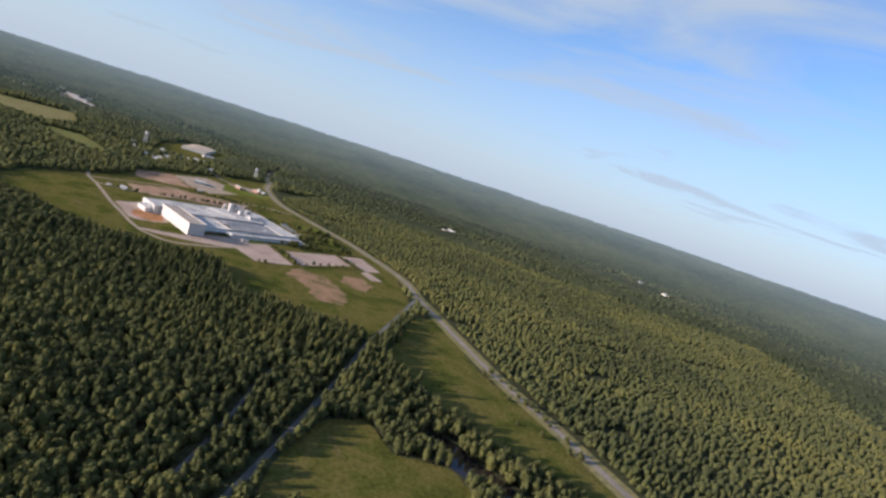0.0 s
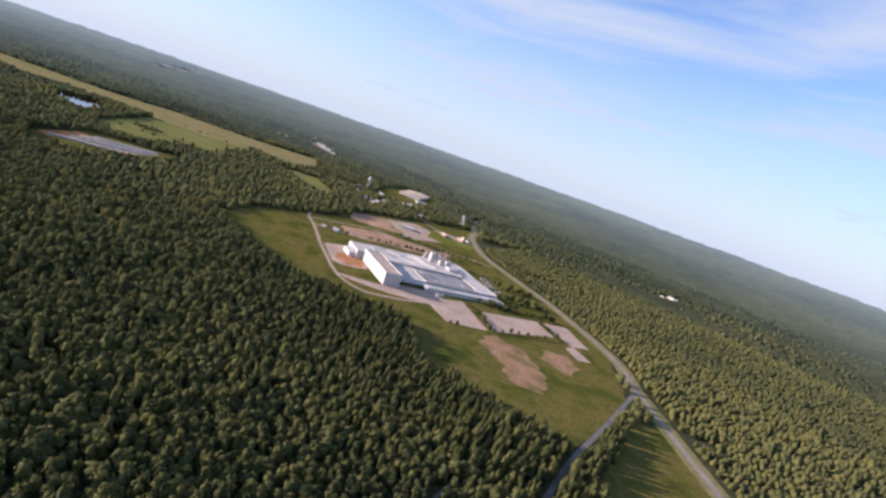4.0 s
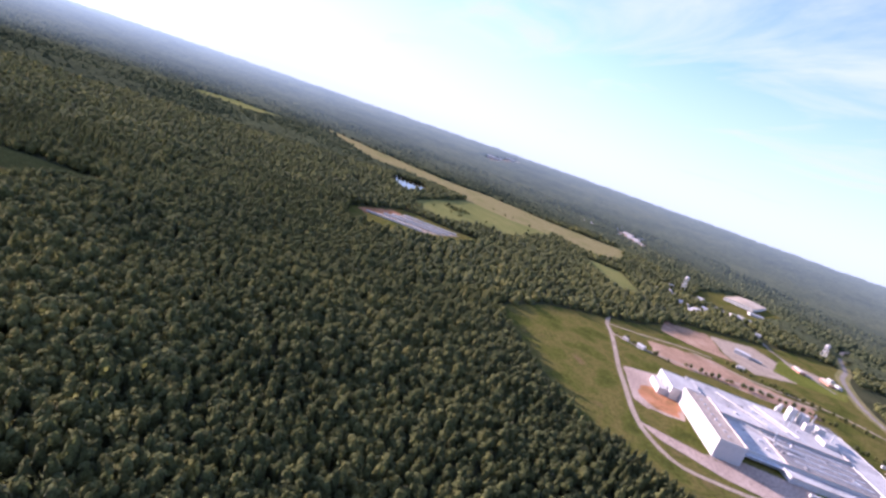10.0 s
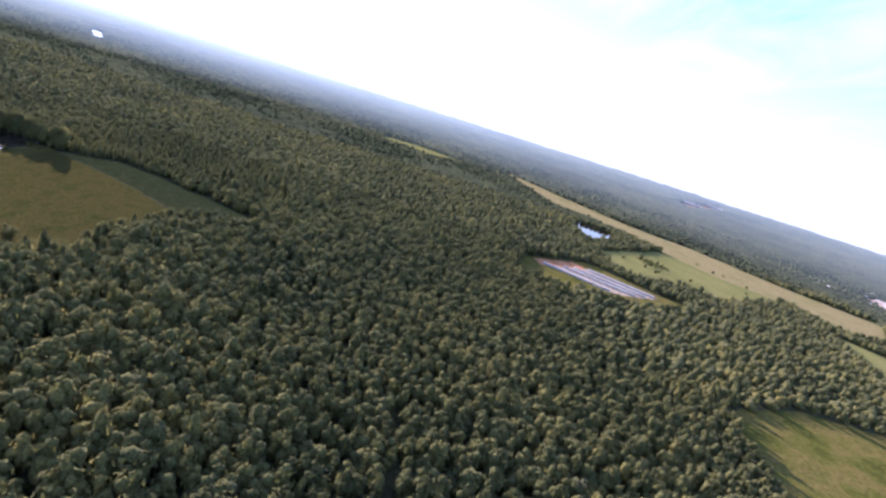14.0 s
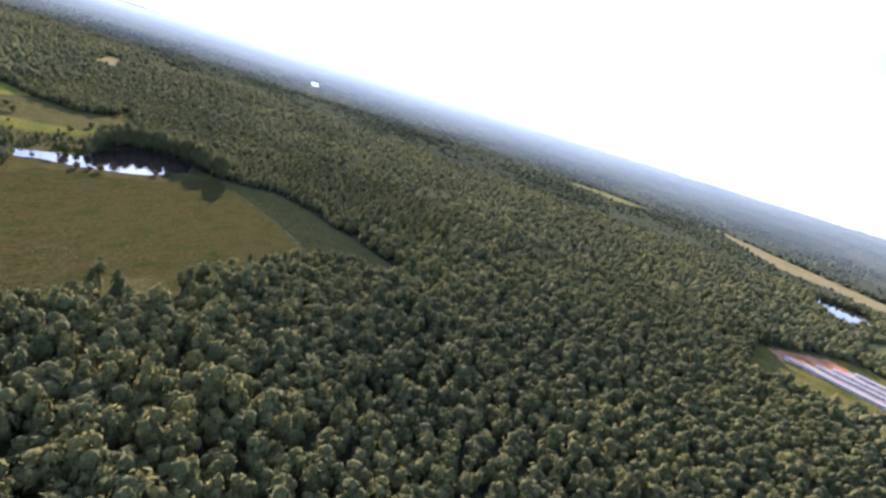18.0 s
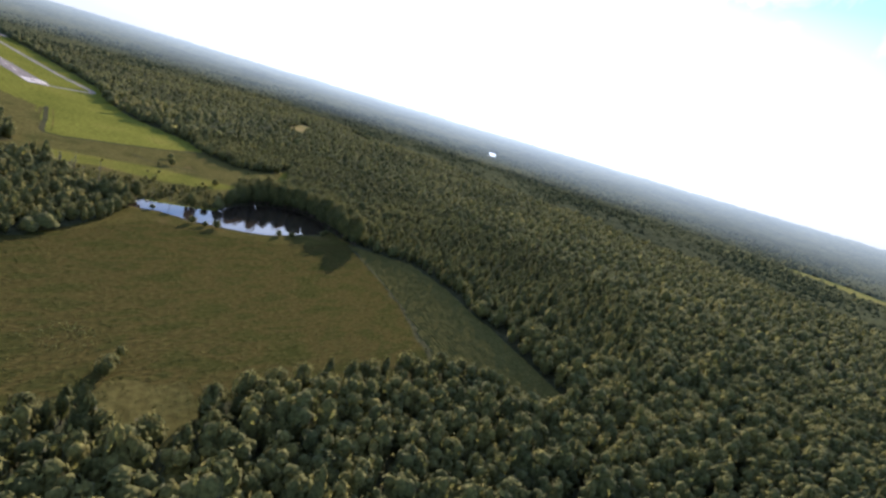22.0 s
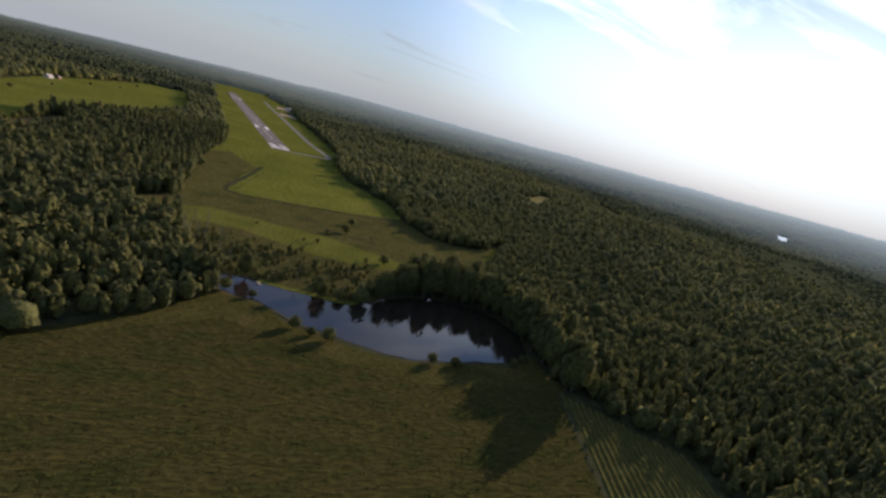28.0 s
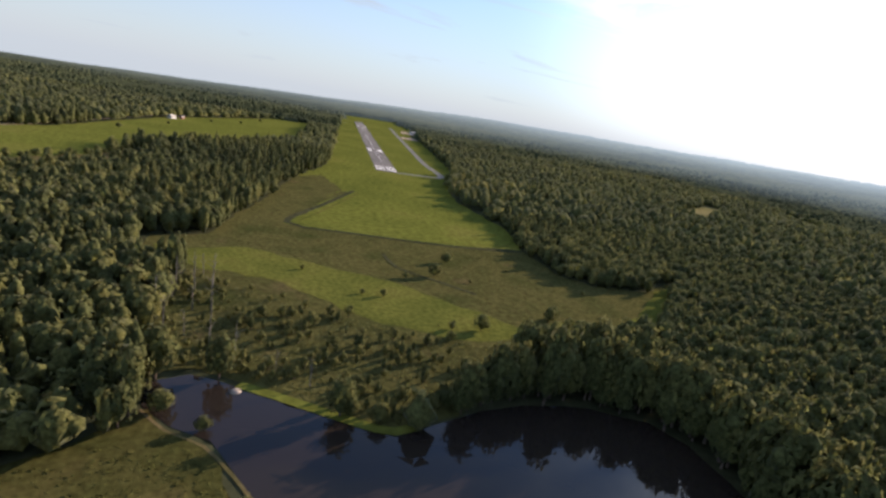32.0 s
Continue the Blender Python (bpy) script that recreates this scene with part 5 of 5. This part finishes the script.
wall_box("elevator_tower", -162, 178, -150, 187, 21, M_WHITE, "white process tower", M_ROOF, 0.4, "white roof", 10)
for k, (a, b, h) in enumerate(((-185, 176, 17), (-158, 164, 20), (-146, 176, 15))):
    wall_box("process_tower", a, b, a + 6.5, b + 7, h, M_WHITE, "narrow white process tower", M_ROOF, 0.3, "", 9.5)
wall_box("far_shed", -212, 186, -187, 232, 8, M_ROOFD, "grey lean-to hall", M_ROOFD, 0.3, "grey roof")
wall_box("gate_wall", -48, 229, 4, 233, 4.5, M_CONC, "long pale block beside the gate")

# cladding panels of the tall hall and doors of the docks, each a piece of its own
pm = bpy.data.meshes.new("cladding_panel")
bmp = boxes((0, -0.12, 0, 5.4, 0.0, 18.6), bev=0.04)
bmp.to_mesh(pm)
bmp.free()
pm.materials.append(M_WHITE)
for k in range(20):
    o = new("cladding_panel", pm)
    o.parent = factory
    o.matrix_basis = pose(-112 + 0.1 + k * 5.6, 0.0, 0.4)
for k in range(4):
    o = new("cladding_panel", pm)
    o.parent = factory
    o.matrix_basis = pose(0.0, 1.6 + k * 6.2, 0.4, 0, 0, 90)
dm = bpy.data.meshes.new("dock_door")
bmp = boxes((0, -0.1, 0.2, 0.15, 4.0, 4.4), bev=0.03)
bmp.to_mesh(dm)
bmp.free()
dm.materials.append(M_METAL)
for k in range(7):
    o = new("dock_door", dm)
    o.parent = factory
    o.matrix_basis = pose(-30, 31 + k * 6.8, 0.2)
for k in range(16):
    o = new("window_band", dm)
    o.parent = factory
    o.matrix_basis = pose(-10, 86 + k * 8.4, 0.6) @ Matrix.Diagonal((1, 1.2, 0.5, 1))
part("dock_canopy", boxes((-30, 30, 5.2, -22, 80, 5.6), bev=0.05), M_METAL, factory, "grey canopy over the docks")
part("roof_edge", boxes((-101, 28, 11.5, -99.4, 190, 12.1)), M_TAN, factory, "tan coping along the higher roof")
part("roof_edge", boxes((-99, 84.6, 9.6, -30, 86.2, 10.1)), M_TAN, factory, "tan coping")
for k in range(11):          # membrane seams and drains across the flat roofs
    part("roof_seam", boxes((-185, 40 + k * 14, 10.9, -101.5, 40.35 + k * 14, 10.98)), M_ROOFD, factory)
for k in range(7):
    part("roof_seam", boxes((-98, 92 + k * 14, 9.1, -31, 92.35 + k * 14, 9.18)), M_ROOF, factory)
for k in range(5):
    part("roof_seam", boxes((-184, 196 + k * 7, 9.5, -32, 196.3 + k * 7, 9.58)), M_ROOFD, factory)
for k in range(4):
    part("skylight", boxes((-92 + k * 15, 100, 9.1, -90 + k * 15, 182, 9.5), bev=0.06), M_METAL, factory, "long raised skylight strip")
part("roof_edge", boxes((-186.4, 189.6, 11.5, -99.6, 190.9, 11.9)), M_TAN, factory, "tan coping")
part("roof_edge", boxes((-30.6, 86, 9.6, -29.4, 190, 10.1)), M_TAN, factory, "tan coping")
part("roof_edge", boxes((-10.4, 80, 6.6, -9.6, 224, 6.95)), M_TAN, factory, "tan coping")
part("roof_edge", boxes((-112.2, -0.3, 20, 0.2, 0.5, 20.35), (-112.2, 26.5, 20, 0.2, 27.2, 20.35)), M_TAN, factory, "tan coping round the tall roof")
rf = random.Random(21)
for k in range(40):
    a, b = rf.choice([(-180, -104), (-96, -34), (-96, -34)]), 0
    x, y = rf.uniform(*a), rf.uniform(34, 186)
    z = 10.8 if x < -100 else (8.4 if y < 85 else 9.0)
    w, d, h = rf.uniform(1.2, 3.4), rf.uniform(1.2, 4.0), rf.uniform(0.7, 1.8)
    part("roof_unit", boxes((x, y, z, x + w, y + d, z + h), bev=0.12), rf.choice([M_ROOFD, M_METAL, M_WHITE]), factory)
for x, y, h in ((-152, 141, 15), (-143, 141, 12), (-130, 183, 14), (-176, 185, 16), (-120, 96, 7), (-84, 96, 6)):
    bm = tube((x, y, 9), (x, y, 12 + h), 0.7, 0.6, 10)
    tube((x, y, 12 + h - 0.6), (x, y, 12 + h), 0.9, 0.9, 10, bm)
    part("chimney", bm, M_METAL, factory, "thin metal chimney")
for (p, q) in (((-165, 60, 12.5), (-110, 100, 12.5)), ((-170, 110, 12.5), (-112, 138, 12.5)), ((-96, 70, 10), (-70, 100, 10.5)), ((-70, 100, 10.5), (-66, 120, 10.5)), ((-160, 100, 12.2), (-118, 128, 12.2))):
    part("roof_duct", tube(p, q, 0.95, 0.95, 8), M_WHITE, factory, "white roof duct")
for k in range(2):
    part("silo", lathe([(2.6, 0), (2.6, 15 + k % 2 * 3), (2.2, 16.2 + k % 2 * 3), (0.5, 17.6 + k % 2 * 3)], 14), M_WHITE, factory, "white storage silo").location = (-192 - (k % 2) * 5.5, 150 + k * 6, 0)
for k in range(7):
    x, y = -160 + 6 * k, -15 - rf.uniform(0, 2)
    part("roof_unit", boxes((x, y, 8 if k > 1 else 0, x + 3.5, y + 4, (10 if k > 1 else 4) + rf.uniform(0, 3)), bev=0.1), M_METAL, factory)
for k in range(9):
    part("roof_unit", boxes((-105 + k * 11.5, 12, 19.3, -103.6 + k * 11.5, 14, 20.3), bev=0.1), M_METAL, factory)


# ------------------------------------------------------------ buildings
def gabled(name, at, turn, length, width, eaves, ridge, wall_mat, roof_mat, label, category, windows=4, group="", doors=1):
    t = thing(name, at, label, category, group, turn=turn)
    bm = boxes((-length / 2, -width / 2, 0, length / 2, width / 2, eaves))
    for sx in (-1, 1):
        bm.faces.new([bm.verts.new(p) for p in ((sx * length / 2, -width / 2, eaves), (sx * length / 2, width / 2, eaves), (sx * length / 2, 0, ridge))])
    part("wall", bm, wall_mat, t)
    o = min(0.6, width * 0.06)
    for s in (-1, 1):
        r = bmesh.new()
        y1, z1 = s * (width / 2 + o), eaves - o * (ridge - eaves) / (width / 2)
        low = [(-length / 2 - o, y1, z1), (length / 2 + o, y1, z1), (length / 2 + o, 0, ridge + 0.06), (-length / 2 - o, 0, ridge + 0.06)]
        a = [r.verts.new(p) for p in low]
        b = [r.verts.new((p[0], p[1], p[2] + 0.22)) for p in low]
        r.faces.new(a[::-1])
        r.faces.new(b)
        for k in range(4):
            r.faces.new((a[k], a[(k + 1) % 4], b[(k + 1) % 4], b[k]))
        part("roof_slope", r, roof_mat, t)
    for k in range(windows):
        x = -length / 2 + (k + 0.5) * length / windows
        for s in (-1, 1):
            y = s * width / 2
            wn = part("window", boxes((x - 0.7, y - 0.08, eaves * 0.35, x + 0.7, y + 0.08, eaves * 0.35 + 1.2)), M_WHITE, t)
            part("pane", boxes((x - 0.6, y - 0.1, eaves * 0.35 + 0.1, x + 0.6, y + 0.1, eaves * 0.35 + 1.1)), M_GLASS, wn)
    for k in range(doors):
        part("door", boxes((length / 2 - 0.1, -1.6 + k * 4, 0, length / 2 + 0.12, 1.6 + k * 4, min(3.4, eaves * 0.8))), M_METAL, t)
    return t


def deg(p, q):
    return math.degrees(math.atan2(q[1] - p[1], q[0] - p[0]))


# long sheds on the red yard
for p, q in (((222, -1344), (166, -1442)), ((238, -1385), (180, -1492)), ((270, -1440), (209, -1540)), ((252, -1408), (192, -1515))):
    L = math.hypot(q[0] - p[0], q[1] - p[1])
    s = gabled("poultry_shed", ((p[0] + q[0]) / 2, (p[1] + q[1]) / 2, 0.1), deg(p, q), L, 8.0, 2.6, 3.3, M_CONC, M_SHEDROOF, "long low shed with a weathered tin roof", "shed", 9, "long sheds", 1)
    for k in range(10):
        part("roof_vent", boxes((-L / 2 + (k + 0.5) * L / 10 - 0.6, -0.6, 3.3, -L / 2 + (k + 0.5) * L / 10 + 0.6, 0.6, 4.0), bev=0.08), M_METAL, s)

M_BLUE = material("pale_blue_tin", [(0.3, (0.22, 0.36, 0.52)), (0.7, (0.30, 0.45, 0.60))], 0.1, 8, 0.6)
HOUSES = [(-173, -1974, 30, 26, 14, 6, 8, M_WHITE, M_WHITE, "white gabled warehouse in the gravel yard", "warehouse"),
          (127, -2282, 60, 30, 14, 6, 8, M_WHITE, M_TIN, "white long shop building in the town", "building"),
          (95, -2335, 60, 52, 12, 5, 7, M_WHITE, M_WHITE, "long white low building in the town", "building"),
          (-203, -2106, -35, 30, 11, 4, 6, M_BRICK, M_TIN, "low brick shed in the gravel yard", "shed"),
          (-238, -2138, -35, 34, 10, 4, 6, M_BRICK, M_TAN, "low brick shed with a tan roof", "shed"),
          (-251, -2155, -35, 15, 9, 4, 5, M_WHITE, M_WHITE, "small white shed by the highway", "shed"),
          (-224, -2178, -35, 14, 9, 4, 5, M_WHITE, M_TIN, "small white shed by the highway", "shed"),
          (-229, -1659, 20, 11, 8, 4, 6, M_WHITE, M_WHITE, "small white shed behind the factory", "shed"),
          (-206, -1650, 20, 8, 6, 3, 4, M_WHITE, M_TIN, "small white shed behind the factory", "shed"),
          (-242, -1875, 35, 12, 8, 4, 6, M_WHITE, M_TIN, "small white hut beside the yard", "shed"),
          (-24, -2236, 40, 12, 9, 4, 6, M_WHITE, M_WHITE, "small white house among trees", "house"),
          (285, -2620, -67, 190, 84, 9, 11, M_CONC, M_CREAM, "huge warehouse with a pale tan roof", "warehouse"),
          (165, -2500, 62, 40, 16, 5, 7, M_WHITE, M_WHITE, "white hall beside the huge warehouse", "building"),
          (259, -2160, 10, 14, 9, 4, 6, M_WHITE, M_TIN, "white house by the town's edge", "house"),
          (175, -2207, 40, 16, 9, 4, 6, M_WHITE, M_WHITE, "white house by the town's edge", "house"),
          (209, -2085, 20, 14, 9, 4, 6, M_WHITE, M_TIN, "white house by the narrow field", "house"),
          (80, -2160, 30, 22, 8, 4, 5, M_WHITE, M_WHITE, "long white house by the road", "house"),
          (1100, -2900, 20, 60, 22, 6, 8, M_WHITE, M_WHITE, "white hall in the distant town", "building"),
          (1010, -2850, 20, 40, 18, 6, 8, M_CONC, M_TIN, "grey-roofed hall in the distant town", "building"),
          (1180, -2940, 20, 50, 18, 6, 8, M_WHITE, M_TIN, "white-walled hall in the distant town", "building"),
          (2560, -2860, 60, 110, 36, 10, 13, M_WHITE, M_WHITE, "large white works far beyond the fields", "building"),
          (2660, -3060, 60, 90, 30, 10, 13, M_WHITE, M_WHITE, "large white works far beyond the fields", "building"),
          (-719, -2780, 125, 70, 18, 6, 8, M_WHITE, M_WHITE, "long white roadside building in the woods", "building"),
          (-690, -2735, 125, 26, 14, 5, 7, M_CONC, M_TIN, "grey roadside building in the woods", "building"),
          (405, -1903, 15, 16, 10, 4, 6, M_WHITE, M_WHITE, "white farmhouse among dark trees", "house"),
          (-355, 285, 70, 13, 9, 4, 6.5, M_WHITE, M_TIN, "white farmhouse beside the country road", "house"),
          (-345, 310, 70, 8, 6, 3, 4, M_BRICK, M_TIN, "small brown outbuilding by the farmhouse", "shed"),
          (-763, -1012, 15, 7, 5, 3, 4, M_WHITE, M_BLUE, "small hut with a pale blue roof in the wood", "hut"),
          (-1179, -3085, 15, 24, 14, 6, 8, M_WHITE, M_WHITE, "white house alone in the far woods", "house"),
          (-1543, -3226, 40, 26, 16, 7, 10, M_WHITE, M_WHITE, "white house alone in the far woods", "house"),
          (-1629, -3099, 100, 44, 18, 6, 9, M_CONC, M_WHITE, "long pale barn alone in the far woods", "barn"),
          (180, 1060, 0, 30, 24, 7, 9, M_WHITE, M_TIN, "grey-roofed hangar beside the apron", "hangar"),
          (225, 1000, 0, 26, 22, 6, 8, M_WHITE, M_WHITE, "white hangar beside the apron", "hangar"),
          (262, 1120, 0, 40, 20, 6, 8, M_CONC, M_TIN, "low hangar row beside the apron", "hangar"),
          (-152, 1269, 20, 26, 14, 6, 8, M_WHITE, M_TAN, "pale building beyond the runway's end", "building")]
for x, y, turn, L, w, e, r, wm, rm, label, cat in HOUSES:
    gabled(cat.split()[-1] if cat != "building" else "town_building", (x, y, rise(x, y) + 0.2), turn, L, w, e, r, wm, rm, label, cat, 3)


def water_tower(at, h, label, legs=6):
    t = thing("water_tower", at, label, "water tower", "water towers")
    r = 5.2
    part("tank", lathe([(0.6, h - 9.4), (3.4, h - 8.6), (r, h - 6.6), (r, h - 2.2), (r - 0.6, h - 1.0), (3.0, h - 0.2), (0.8, h)], 20), M_WHITE, t, "white rounded steel tank")
    part("riser", tube((0, 0, 0), (0, 0, h - 9), 1.0, 1.0, 10), M_METAL, t)
    for k in range(legs):
        a = k * math.tau / legs
        leg = part("leg", tube((math.cos(a) * 6.4, math.sin(a) * 6.4, 0), (math.cos(a) * 4.9, math.sin(a) * 4.9, h - 6), 0.55, 0.45, 8), M_WHITE, t)
        a2 = a + math.tau / legs
        for z in (0.33, 0.66):
            f = 6.4 - 1.5 * z
            part("brace", tube((math.cos(a) * f, math.sin(a) * f, z * (h - 6)), (math.cos(a2) * f, math.sin(a2) * f, z * (h - 6)), 0.15, 0.15, 5), M_METAL, t)
    return t


water_tower((263, -2303, 0), 43, "white water tower on legs beside the town")
water_tower((-100, -2364, 0), 39, "white water tower on legs near the highway")
strip("road", [(-540, -190), (-459, -122), (-412, -63), (-400, 104), (-376, 329), (-330, 470), (-270, 640)], 5, 0.25, M_GRAVEL, "pale country road along the hay field", "road")


def trailer(at, turn):
    t = thing("trailer", at, "white box trailer parked before the factory", "trailer", "trailers", turn=turn)
    part("box_body", boxes((-6.5, -1.3, 1.1, 6.5, 1.3, 4.0), bev=0.08), M_WHITE, t)
    part("chassis", boxes((-6.3, -0.9, 0.8, 6.3, 0.9, 1.1)), M_METAL, t)
    for x in (-5.0, -3.7):
        for s in (-1, 1):
            wh = part("wheel", tube((x, s * 0.85, 0.5), (x, s * 1.28, 0.5), 0.5, 0.5, 12), M_RUBBER, t)
            part("rim", tube((x, s * 1.27, 0.5), (x, s * 1.31, 0.5), 0.26, 0.26, 8), M_METAL, wh)
    part("landing_leg", boxes((4.2, -0.8, 0, 4.5, -0.6, 1.0), (4.2, 0.6, 0, 4.5, 0.8, 1.0)), M_METAL, t)
    return t


for x, y, a in ((-548, -1668, 60), (-537, -1742, 30), (-526, -1600, 60), (-478, -1836, 50), (-190, -1985, 20), (-196, -1990, 20), (-490, -1823, 50), (-503, -1814, 50), (-516, -1804, 50), (-536, -1788, 50)):
    trailer((x, y, 0.22), a)

# small houses of the town, among trees
rh = random.Random(77)
for k in range(30):
    x, y = YARDS[k]
    pale = rh.random() < 0.6
    gabled("house", (x, y, rise(x, y) + 0.1), rh.uniform(0, 180), rh.uniform(11, 18), rh.uniform(8, 10), 5.0, 8.0, M_WHITE, M_WHITE if pale else M_TIN, "small white house among the town's trees" if pale else "small house with a grey tin roof in the town", "house", 3, "houses of the town")
